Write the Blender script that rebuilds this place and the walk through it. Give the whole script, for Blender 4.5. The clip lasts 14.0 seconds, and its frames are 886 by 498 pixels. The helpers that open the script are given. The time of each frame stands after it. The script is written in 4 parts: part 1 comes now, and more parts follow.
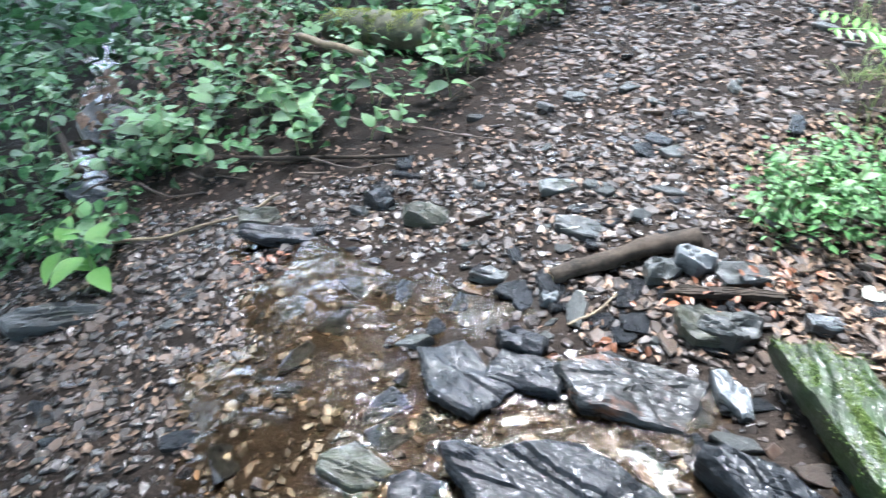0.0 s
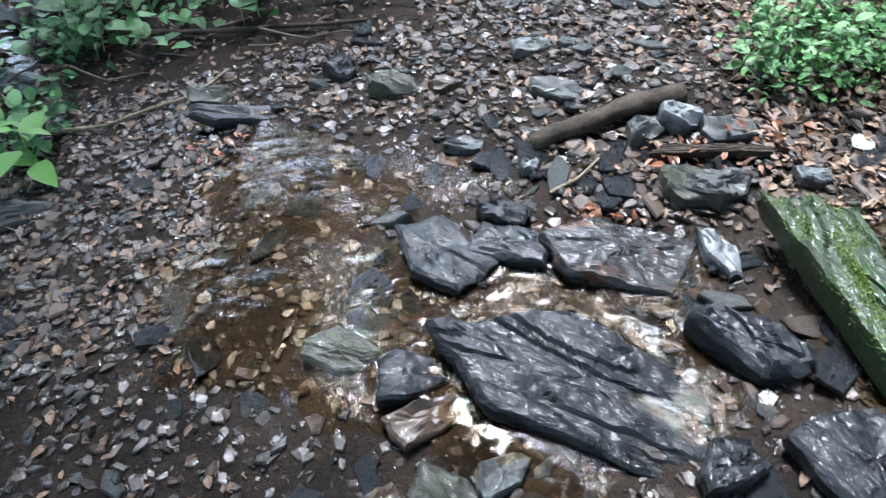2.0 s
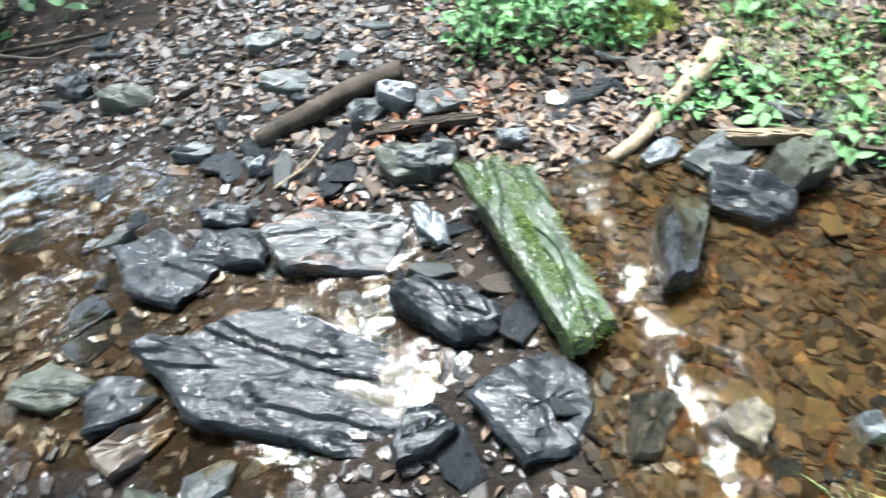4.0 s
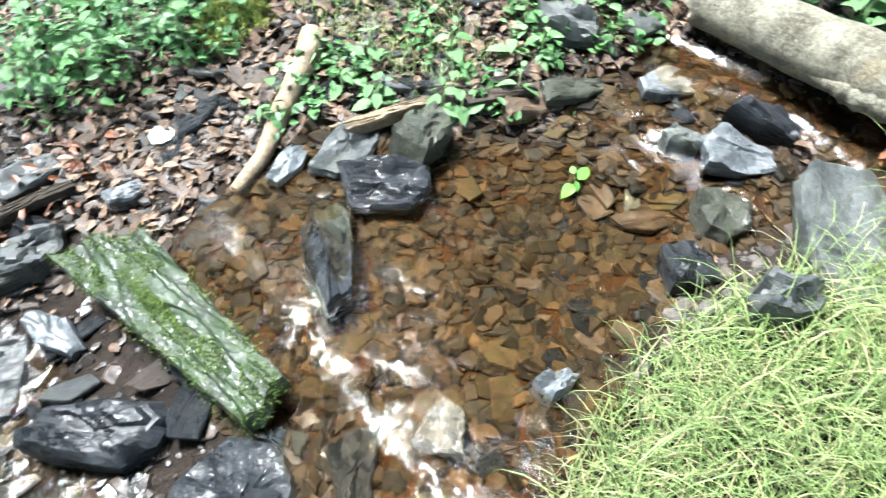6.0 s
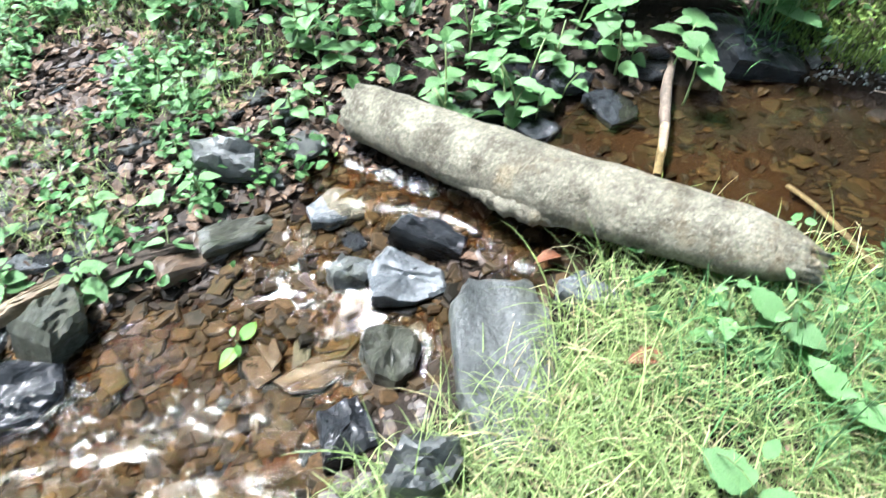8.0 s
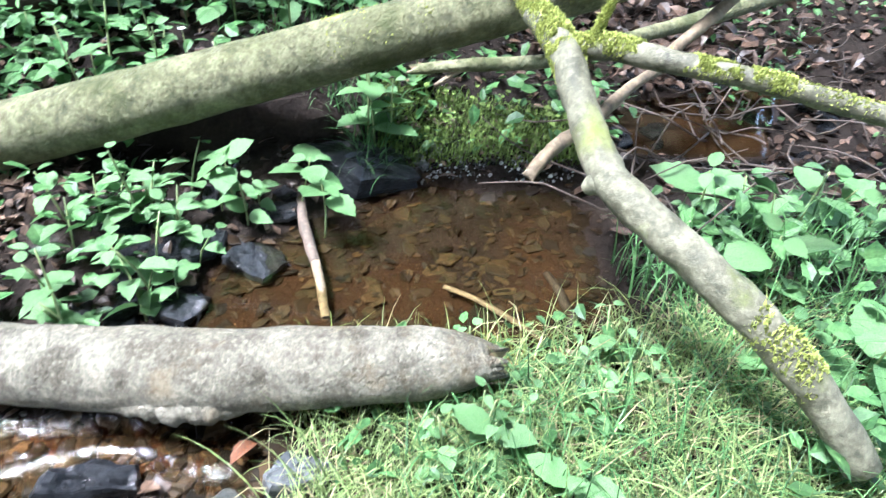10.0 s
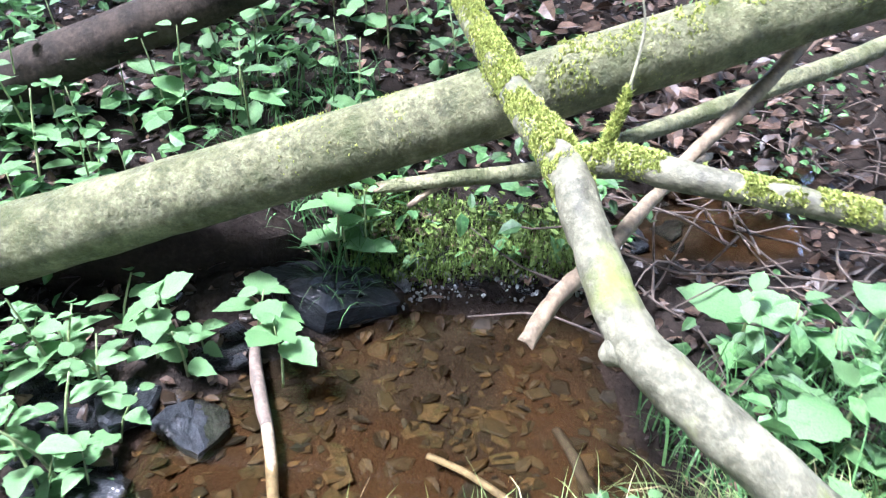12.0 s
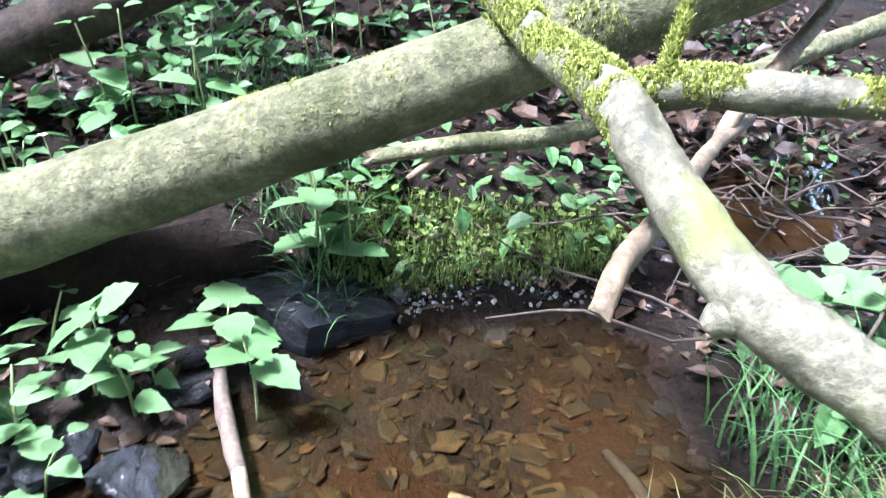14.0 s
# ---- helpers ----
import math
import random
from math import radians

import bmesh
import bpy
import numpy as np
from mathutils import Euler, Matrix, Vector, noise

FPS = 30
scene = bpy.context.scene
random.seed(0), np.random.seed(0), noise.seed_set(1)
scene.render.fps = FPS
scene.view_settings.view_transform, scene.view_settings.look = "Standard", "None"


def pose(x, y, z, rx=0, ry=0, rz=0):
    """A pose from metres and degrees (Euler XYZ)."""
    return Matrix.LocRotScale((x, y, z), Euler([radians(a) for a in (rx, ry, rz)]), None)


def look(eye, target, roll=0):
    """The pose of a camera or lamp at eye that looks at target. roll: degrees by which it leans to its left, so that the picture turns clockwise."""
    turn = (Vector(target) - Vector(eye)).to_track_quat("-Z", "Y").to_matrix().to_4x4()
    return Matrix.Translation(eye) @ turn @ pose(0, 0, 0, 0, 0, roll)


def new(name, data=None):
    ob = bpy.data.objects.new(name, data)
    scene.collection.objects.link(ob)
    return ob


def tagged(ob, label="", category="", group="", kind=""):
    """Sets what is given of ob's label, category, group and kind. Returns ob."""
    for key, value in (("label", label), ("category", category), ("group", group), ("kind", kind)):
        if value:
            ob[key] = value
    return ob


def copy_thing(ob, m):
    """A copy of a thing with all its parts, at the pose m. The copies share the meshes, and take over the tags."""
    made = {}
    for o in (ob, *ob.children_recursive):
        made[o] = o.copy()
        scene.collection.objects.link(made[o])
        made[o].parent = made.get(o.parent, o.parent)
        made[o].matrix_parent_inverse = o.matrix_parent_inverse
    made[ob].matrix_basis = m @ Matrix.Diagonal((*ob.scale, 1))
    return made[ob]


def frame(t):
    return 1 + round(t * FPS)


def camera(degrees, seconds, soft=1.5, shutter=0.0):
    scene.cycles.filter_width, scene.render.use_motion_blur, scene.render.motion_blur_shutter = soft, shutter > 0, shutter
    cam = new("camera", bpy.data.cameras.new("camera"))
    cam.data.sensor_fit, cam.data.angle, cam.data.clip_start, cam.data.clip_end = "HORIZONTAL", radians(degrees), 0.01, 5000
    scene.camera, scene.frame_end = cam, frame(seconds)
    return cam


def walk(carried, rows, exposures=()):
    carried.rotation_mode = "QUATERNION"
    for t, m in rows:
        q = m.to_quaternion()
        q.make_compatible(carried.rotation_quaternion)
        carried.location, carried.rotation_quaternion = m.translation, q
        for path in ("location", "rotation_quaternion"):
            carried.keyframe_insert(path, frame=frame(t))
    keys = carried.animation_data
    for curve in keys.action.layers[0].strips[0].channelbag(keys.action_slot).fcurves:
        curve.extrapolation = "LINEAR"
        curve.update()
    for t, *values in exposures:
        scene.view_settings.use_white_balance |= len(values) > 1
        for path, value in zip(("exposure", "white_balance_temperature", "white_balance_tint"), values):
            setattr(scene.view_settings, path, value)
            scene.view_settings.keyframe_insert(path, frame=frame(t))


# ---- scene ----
cam = camera(67.4, 14.0, 1.2, 0.5)
METRES, EYE, TILT, LEAN, TURN = 3.0, 1.636, -36.0, 0.0, 0.0
ROWS = [
    (0.0, 0.0, 0.0, 0.0, 0.0, 0.0, -0.0),
    (0.5, -0.0188, -0.0042, -0.0069, 3.76, -0.28, -2.04),
    (1.0, -0.0142, 0.0013, -0.0103, 3.31, -2.84, -1.35),
    (1.5, -0.0125, 0.0224, -0.0084, -0.25, -5.8, 1.86),
    (2.0, -0.0164, 0.0436, -0.0074, -3.49, -10.65, 3.01),
    (4.5, 0.2503, 0.0157, -0.033, -18.57, -14.55, 14.71),
    (5.0, 0.283, 0.0445, -0.033, -27.25, -17.96, 19.02),
    (5.5, 0.2998, 0.0508, -0.0247, -35.6, -21.21, 21.1),
    (6.0, 0.3227, 0.0491, -0.0283, -39.73, -22.82, 24.16),
    (6.5, 0.3656, 0.0332, -0.0416, -45.71, -25.98, 26.9),
    (7.0, 0.4303, 0.0121, -0.0591, -51.62, -27.91, 29.78),
    (7.5, 0.4954, -0.0148, -0.0771, -54.28, -28.53, 30.7),
    (8.0, 0.533, -0.0353, -0.0692, -54.29, -25.5, 31.2),
    (8.5, 0.5544, -0.0357, -0.0677, -62.91, -29.7, 31.41),
    (9.0, 0.5748, -0.0319, -0.0633, -78.29, -35.95, 33.37),
    (11.5, 0.6657, -0.0388, -0.071, -97.39, -35.48, 35.49),
    (12.0, 0.7192, -0.0468, -0.0889, -94.45, -32.74, 35.56),
    (12.5, 0.7464, -0.0488, -0.1023, -90.85, -32.92, 35.74),
    (13.0, 0.7572, -0.0355, -0.1038, -92.27, -33.9, 36.22),
    (13.5, 0.7697, -0.0012, -0.1021, -97.89, -36.1, 35.7),
    (14.0, 0.7831, 0.0168, -0.1423, -99.24, -31.17, 36.73),
]
walk(cam, [(t, pose(0, 0, EYE, TILT, LEAN, TURN) @ pose(METRES * x, METRES * y, METRES * z, 90 + pitch, roll, yaw)) for t, x, y, z, yaw, pitch, roll in ROWS], [(0.0, 4.05, 5400, 10), (1.0, 3.8, 5400, 10), (2.2, 3.45, 5300, 9), (4.4, 4.05, 5550, 3), (7.5, 3.85, 5500, 8), (9.0, 3.85, 5350, 9), (11.3, 4.0, 5200, 22), (14.0, 4.1, 5200, 22)])
# ---- world and sun ----
world = bpy.data.worlds.new("sky")
scene.world = world
world.use_nodes = True
wn = world.node_tree
sky = wn.nodes.new("ShaderNodeTexSky")
sky.sky_type, sky.sun_disc = "NISHITA", False
sky.sun_elevation, sky.sun_rotation = radians(67), radians(-15)
sky.air_density, sky.dust_density = 1.6, 5.0
wn.links.new(sky.outputs[0], wn.nodes["Background"].inputs[0])
wn.nodes["Background"].inputs[1].default_value = 0.12
lamp = bpy.data.lights.new("sun", "SUN")
lamp.energy, lamp.angle, lamp.color = 1.25, radians(12), (1.0, 0.97, 0.91)
sun = new("sun", lamp)
sun.matrix_world = look((0.81, 4.19, 9), (1.8, 0.5, 0))


# ---- materials ----
def material(name, dark, light, scale=6.0, rough=(0.6, 0.9), bump=0.3, fine=60.0, accent=None, share=0.35, accent_scale=3.0,
             vary=0.25, island=False, stretch=(1, 1, 1), gloss=0.5, sheet=0.0, depth=0.01, attribute=None, wet=None):
    """A surface with two tones in coarse and fine grain, relief, an optional accent (moss, rust, stain) and a shade of its own
    for each piece. sheet: light let through (leaves). attribute: a mesh attribute that mixes in the accent."""
    m = bpy.data.materials.new(name)
    m.use_nodes = True
    n, l = m.node_tree.nodes, m.node_tree.links
    p = n["Principled BSDF"]
    co = n.new("ShaderNodeTexCoord")
    info = n.new("ShaderNodeNewGeometry" if island else "ShaderNodeObjectInfo")
    rand = info.outputs["Random Per Island" if island else "Random"]
    off = n.new("ShaderNodeVectorMath")
    off.operation = "MULTIPLY_ADD"
    l.new(rand, off.inputs[0])
    off.inputs[1].default_value = (17, 31, 23)
    l.new(co.outputs["Object"], off.inputs[2])
    mp = n.new("ShaderNodeMapping")
    mp.inputs["Scale"].default_value = stretch
    l.new(off.outputs[0], mp.inputs["Vector"])

    def tex(s, detail, rough_):
        t = n.new("ShaderNodeTexNoise")
        t.inputs["Scale"].default_value, t.inputs["Detail"].default_value, t.inputs["Roughness"].default_value = s, detail, rough_
        l.new(mp.outputs[0], t.inputs["Vector"])
        return t.outputs["Fac"]

    def mix(a, b, fac):
        x = n.new("ShaderNodeMix")
        x.data_type = "RGBA"
        for key, v in (("Factor", fac), ("A", a), ("B", b)):
            s = [i for i in x.inputs if i.name == key and i.enabled][0]
            if hasattr(v, "links"):
                l.new(v, s)
            else:
                s.default_value = v if key == "Factor" else (*v, 1)
        return [o for o in x.outputs if o.enabled][0]

    def ramp(v, a, b, lo=0.0, hi=1.0):
        r = n.new("ShaderNodeMapRange")
        for i, q in zip(r.inputs[1:5], (a, b, lo, hi)):
            i.default_value = q
        l.new(v, r.inputs[0])
        return r.outputs[0]

    coarse, grain = tex(scale, 6, 0.65), tex(fine, 5, 0.7)
    col = mix(dark, light, ramp(coarse, 0.32, 0.68))
    col = mix(col, tuple(c * 0.45 for c in dark), ramp(grain, 0.5, 0.75, 0, 0.6))
    col = mix(col, tuple(min(1, c * 1.5) for c in light), ramp(grain, 0.48, 0.28, 0, 0.5))
    r_val = ramp(coarse, 0.35, 0.65, rough[0], rough[1])
    if accent:
        am = ramp(tex(accent_scale, 7, 0.7), 1 - share - 0.12, 1 - share + 0.1)
        if attribute:
            at = n.new("ShaderNodeAttribute")
            at.attribute_name = attribute
            ad = n.new("ShaderNodeMath")
            ad.operation = "MULTIPLY"
            l.new(at.outputs["Fac"], ad.inputs[0])
            l.new(ramp(tex(accent_scale, 7, 0.7), 0.25, 0.5, 0.45, 1), ad.inputs[1])
            am = ad.outputs[0]
        col = mix(col, accent, am)
    h = n.new("ShaderNodeHueSaturation")
    l.new(col, h.inputs["Color"])
    l.new(ramp(rand, 0, 1, 1 - vary, 1 + vary), h.inputs["Value"])
    l.new(h.outputs[0], p.inputs["Base Color"])
    l.new(r_val, p.inputs["Roughness"])
    p.inputs["Specular IOR Level"].default_value = gloss
    if wet is not None:
        p.inputs["Coat Weight"].default_value = wet
        p.inputs["Coat Roughness"].default_value = 0.05
        p.inputs["Coat IOR"].default_value = 1.36
    b1 = n.new("ShaderNodeBump")
    b1.inputs["Strength"].default_value, b1.inputs["Distance"].default_value = bump, depth
    l.new(coarse, b1.inputs["Height"])
    b2 = n.new("ShaderNodeBump")
    b2.inputs["Strength"].default_value, b2.inputs["Distance"].default_value = bump, depth * 0.3
    l.new(grain, b2.inputs["Height"])
    l.new(b1.outputs[0], b2.inputs["Normal"])
    l.new(b2.outputs[0], p.inputs["Normal"])
    if wet is not None:
        b3 = n.new("ShaderNodeBump")
        b3.inputs["Strength"].default_value, b3.inputs["Distance"].default_value = 1.0, 0.010
        l.new(tex(34, 2.4, 0.55), b3.inputs["Height"])
        l.new(b3.outputs[0], p.inputs["Coat Normal"])
    if sheet:
        tr = n.new("ShaderNodeBsdfTranslucent")
        l.new(h.outputs[0], tr.inputs["Color"])
        ms = n.new("ShaderNodeMixShader")
        ms.inputs[0].default_value = sheet
        l.new(p.outputs[0], ms.inputs[1])
        l.new(tr.outputs[0], ms.inputs[2])
        l.new(ms.outputs[0], n["Material Output"].inputs["Surface"])
    return m


SOIL = material("damp_soil", (0.0065, 0.0052, 0.0042), (0.025, 0.0195, 0.0155), 5, (0.6, 0.95), 1.0, 70, accent=(0.030, 0.013, 0.004), attribute="silt", accent_scale=9, vary=0, depth=0.03, gloss=0.06)
SLATE_WET = material("wet_slate", (0.006, 0.007, 0.008), (0.022, 0.024, 0.027), 7, (0.2, 0.5), 1.0, 45, accent=(0.04, 0.024, 0.012), share=0.22, stretch=(1, 1.7, 2), wet=0.5, depth=0.02, gloss=0.08)
SLATE_RUST = material("rust_stained_wet_slate", (0.008, 0.009, 0.009), (0.026, 0.026, 0.025), 7, (0.2, 0.5), 1.0, 45, accent=(0.13, 0.045, 0.012), share=0.36, accent_scale=5, stretch=(1, 2.0, 2), wet=0.7, depth=0.02, gloss=0.08)
SLATE_DRY = material("grey_slate", (0.020, 0.023, 0.023), (0.066, 0.070, 0.067), 14, (0.3, 0.65), 1.0, 70, accent=(0.042, 0.045, 0.028), share=0.36, accent_scale=9, vary=0.4, wet=0.3, depth=0.015, gloss=0.3)
SLATE_PALE = material("pale_stone", (0.036, 0.041, 0.044), (0.10, 0.106, 0.11), 9, (0.2, 0.5), 0.8, 60, accent=(0.10, 0.09, 0.07), share=0.3, wet=0.35, depth=0.015, gloss=0.3)
SLATE_MOSS = material("mossy_slate", (0.010, 0.012, 0.010), (0.032, 0.035, 0.028), 8, (0.25, 0.6), 1.0, 60, accent=(0.018, 0.036, 0.009), share=0.55, accent_scale=13, stretch=(1, 1.6, 1), wet=0.4, depth=0.02, gloss=0.2)
OLIVE_SLATE = material("olive_slate", (0.013, 0.014, 0.010), (0.048, 0.05, 0.036), 8, (0.25, 0.6), 1.0, 55, accent=(0.022, 0.03, 0.011), share=0.35, accent_scale=10, stretch=(1, 2.4, 2), wet=0.5, depth=0.02, gloss=0.2)
BROWNSTONE = material("brown_stone", (0.022, 0.015, 0.010), (0.065, 0.044, 0.028), 8, (0.25, 0.6), 0.8, 60, accent=(0.03, 0.026, 0.014), share=0.3, vary=0.4, wet=0.5, gloss=0.3)
GRAVEL = material("slate_gravel", (0.022, 0.019, 0.017), (0.076, 0.064, 0.056), 12, (0.3, 0.75), 0.5, 80, accent=(0.055, 0.032, 0.018), share=0.4, vary=0.6, island=True, gloss=0.25)
GRAVEL_WET = material("wet_slate_gravel", (0.011, 0.009, 0.008), (0.036, 0.031, 0.027), 12, (0.12, 0.4), 0.6, 80, accent=(0.034, 0.019, 0.010), share=0.4, vary=0.45, island=True, wet=0.45, gloss=0.2)
BEDSTONE = material("silted_gravel", (0.013, 0.0075, 0.003), (0.05, 0.029, 0.011), 12, (0.4, 0.8), 0.5, 80, accent=(0.012, 0.010, 0.006), share=0.5, vary=0.75, island=True, gloss=0.1)
SILTED = material("silted_slate", (0.014, 0.010, 0.005), (0.05, 0.033, 0.015), 5, (0.5, 0.85), 0.8, 50, accent=(0.02, 0.022, 0.008), share=0.4, vary=0.5, gloss=0.1)
LITTER = material("dead_leaves", (0.045, 0.029, 0.018), (0.17, 0.115, 0.078), 20, (0.4, 0.7), 0.4, 90, vary=0.65, island=True, sheet=0.15, gloss=0.25)
LITTER_WET = material("wet_dead_leaves", (0.02, 0.013, 0.009), (0.085, 0.054, 0.036), 20, (0.25, 0.6), 0.4, 90, vary=0.65, island=True, sheet=0.1, gloss=0.3)
BARK_PALE = material("pale_smooth_bark", (0.055, 0.060, 0.026), (0.22, 0.22, 0.12), 20, (0.5, 0.8), 1.0, 75, accent=(0.055, 0.066, 0.02), share=0.42, accent_scale=7, vary=0.1, depth=0.03, gloss=0.25)
BARK_LOG = material("weathered_bark", (0.05, 0.044, 0.028), (0.25, 0.235, 0.18), 13, (0.5, 0.85), 1.0, 90, accent=(0.13, 0.085, 0.03), share=0.34, accent_scale=5, vary=0.05, depth=0.04, gloss=0.25)
BARK_MOSS = material("mossy_bark", (0.04, 0.04, 0.025), (0.15, 0.147, 0.10), 18, (0.5, 0.85), 0.9, 70, accent=(0.10, 0.125, 0.02), share=0.35, accent_scale=7, vary=0.05, gloss=0.25)
WOOD_PALE = material("bare_dead_wood", (0.07, 0.052, 0.033), (0.20, 0.16, 0.105), 16, (0.5, 0.85), 0.7, 60, accent=(0.10, 0.065, 0.03), share=0.3, vary=0.15, gloss=0.25)
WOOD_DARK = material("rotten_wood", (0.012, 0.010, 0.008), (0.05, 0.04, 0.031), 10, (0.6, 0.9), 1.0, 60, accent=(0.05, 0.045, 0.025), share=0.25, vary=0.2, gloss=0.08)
TWIG = material("thin_twig", (0.028, 0.021, 0.015), (0.10, 0.075, 0.055), 20, (0.6, 0.9), 0.4, 90, vary=0.4, island=True)
MOSS = material("moss_tuft", (0.17, 0.22, 0.05), (0.40, 0.43, 0.12), 15, (0.7, 0.95), 0.2, 90, vary=0.4, island=True, sheet=0.4, gloss=0.15)
MOSS_DEEP = material("dark_moss", (0.045, 0.078, 0.015), (0.125, 0.175, 0.04), 15, (0.5, 0.9), 0.2, 90, vary=0.45, island=True, sheet=0.2, gloss=0.2)
GRASS = material("grass_blade", (0.09, 0.15, 0.042), (0.24, 0.30, 0.11), 4, (0.4, 0.65), 0.1, 60, vary=0.5, island=True, sheet=0.35, gloss=0.35)
STRAW = material("straw_blade", (0.20, 0.17, 0.085), (0.34, 0.30, 0.17), 4, (0.5, 0.7), 0.1, 60, vary=0.4, island=True, sheet=0.3, gloss=0.3)
LEAF = material("herb_leaf", (0.075, 0.175, 0.06), (0.15, 0.28, 0.10), 30, (0.26, 0.42), 0.4, 120, vary=0.3, sheet=0.3, depth=0.005)
LEAF_BRIGHT = material("young_leaf", (0.07, 0.20, 0.035), (0.15, 0.31, 0.06), 30, (0.35, 0.5), 0.3, 120, vary=0.2, sheet=0.35, depth=0.004)
LEAF_SMALL = material("small_leaf", (0.03, 0.088, 0.027), (0.095, 0.19, 0.062), 20, (0.4, 0.6), 0.2, 90, vary=0.55, island=True, sheet=0.3, gloss=0.3)
# darker copy of the small leaf: the undergrowth's shade is put into its colour
LEAF_SHADED = material("shaded_leaf", (0.018, 0.058, 0.02), (0.062, 0.135, 0.048), 20, (0.45, 0.65), 0.2, 90, vary=0.6, island=True, sheet=0.25, gloss=0.25)
STEM = material("green_stem", (0.10, 0.15, 0.05), (0.20, 0.24, 0.10), 20, (0.5, 0.7), 0.2, 90, vary=0.3)
PALE = material("pale_dead_leaf", (0.2, 0.21, 0.17), (0.34, 0.34, 0.29), 12, (0.4, 0.6), 0.3, 60, vary=0.15, sheet=0.2)
RUSSET = material("russet_leaf", (0.06, 0.022, 0.010), (0.17, 0.065, 0.026), 16, (0.3, 0.6), 0.4, 90, vary=0.5, island=True, sheet=0.15)
# pale tone that paints glints of the trickle below the moss
GLINT = material("water_glint", (0.12, 0.13, 0.12), (0.32, 0.34, 0.33), 30, (0.1, 0.3), 0.4, 90, vary=0.6, island=True)
PETAL = material("white_petal", (0.6, 0.6, 0.55), (0.8, 0.8, 0.75), 20, (0.5, 0.7), 0.1, 90, vary=0.1)
ENDGRAIN = material("cut_wood", (0.30, 0.21, 0.12), (0.52, 0.40, 0.26), 14, (0.6, 0.9), 0.7, 60, accent=(0.16, 0.10, 0.05), share=0.3)

WATER = bpy.data.materials.new("stream_water")
WATER.use_nodes = True
wp = WATER.node_tree.nodes["Principled BSDF"]
wp.inputs["Base Color"].default_value = (0.80, 0.60, 0.34, 1)
wp.inputs["Roughness"].default_value, wp.inputs["IOR"].default_value = 0.03, 1.33
wp.inputs["Transmission Weight"].default_value = 1.0
wt, wl = WATER.node_tree.nodes, WATER.node_tree.links
wc, wz, wb = wt.new("ShaderNodeTexCoord"), wt.new("ShaderNodeTexNoise"), wt.new("ShaderNodeBump")
wz.inputs["Scale"].default_value, wz.inputs["Detail"].default_value = 26, 4
wb.inputs["Strength"].default_value, wb.inputs["Distance"].default_value = 1.0, 0.012
wl.new(wc.outputs["Object"], wz.inputs["Vector"])
wq, wr, wm = wt.new("ShaderNodeTexNoise"), wt.new("ShaderNodeMapRange"), wt.new("ShaderNodeMath")
wq.inputs["Scale"].default_value, wq.inputs["Detail"].default_value = 5, 2
wl.new(wc.outputs["Object"], wq.inputs["Vector"])
for i, q in zip(wr.inputs[1:5], (0.42, 0.62, 0.12, 1.0)):
    i.default_value = q
wl.new(wq.outputs["Fac"], wr.inputs[0])
wm.operation = "MULTIPLY"
wl.new(wz.outputs["Fac"], wm.inputs[0])
wl.new(wr.outputs[0], wm.inputs[1])
wl.new(wm.outputs[0], wb.inputs["Height"])
wl.new(wb.outputs[0], wp.inputs["Normal"])

WATER_CALM = WATER.copy()
WATER_CALM.name = "still_water"
WATER_CALM.node_tree.nodes["Bump"].inputs["Strength"].default_value = 0.06
WATER_CALM.node_tree.nodes["Principled BSDF"].inputs["Base Color"].default_value = (0.56, 0.47, 0.24, 1)


# ---- builders ----
def mesh_of(name, bm, mats, smooth=False):
    me = bpy.data.meshes.new(name)
    bm.normal_update()
    bm.to_mesh(me)
    bm.free()
    for m in mats if isinstance(mats, (list, tuple)) else [mats]:
        me.materials.append(m)
    if smooth:
        me.polygons.foreach_set("use_smooth", [True] * len(me.polygons))
    return me


def part(name, me, parent=None, m=None, label=""):
    ob = new(name, me)
    if parent is not None:
        ob.parent = parent
    if m is not None:
        ob.matrix_basis = m
    return tagged(ob, label)


def raw(name, verts, faces, mat, smooth=False):
    me = bpy.data.meshes.new(name)
    me.from_pydata(verts, [], faces)
    me.materials.append(mat)
    if smooth:
        me.polygons.foreach_set("use_smooth", [True] * len(me.polygons))
    return me


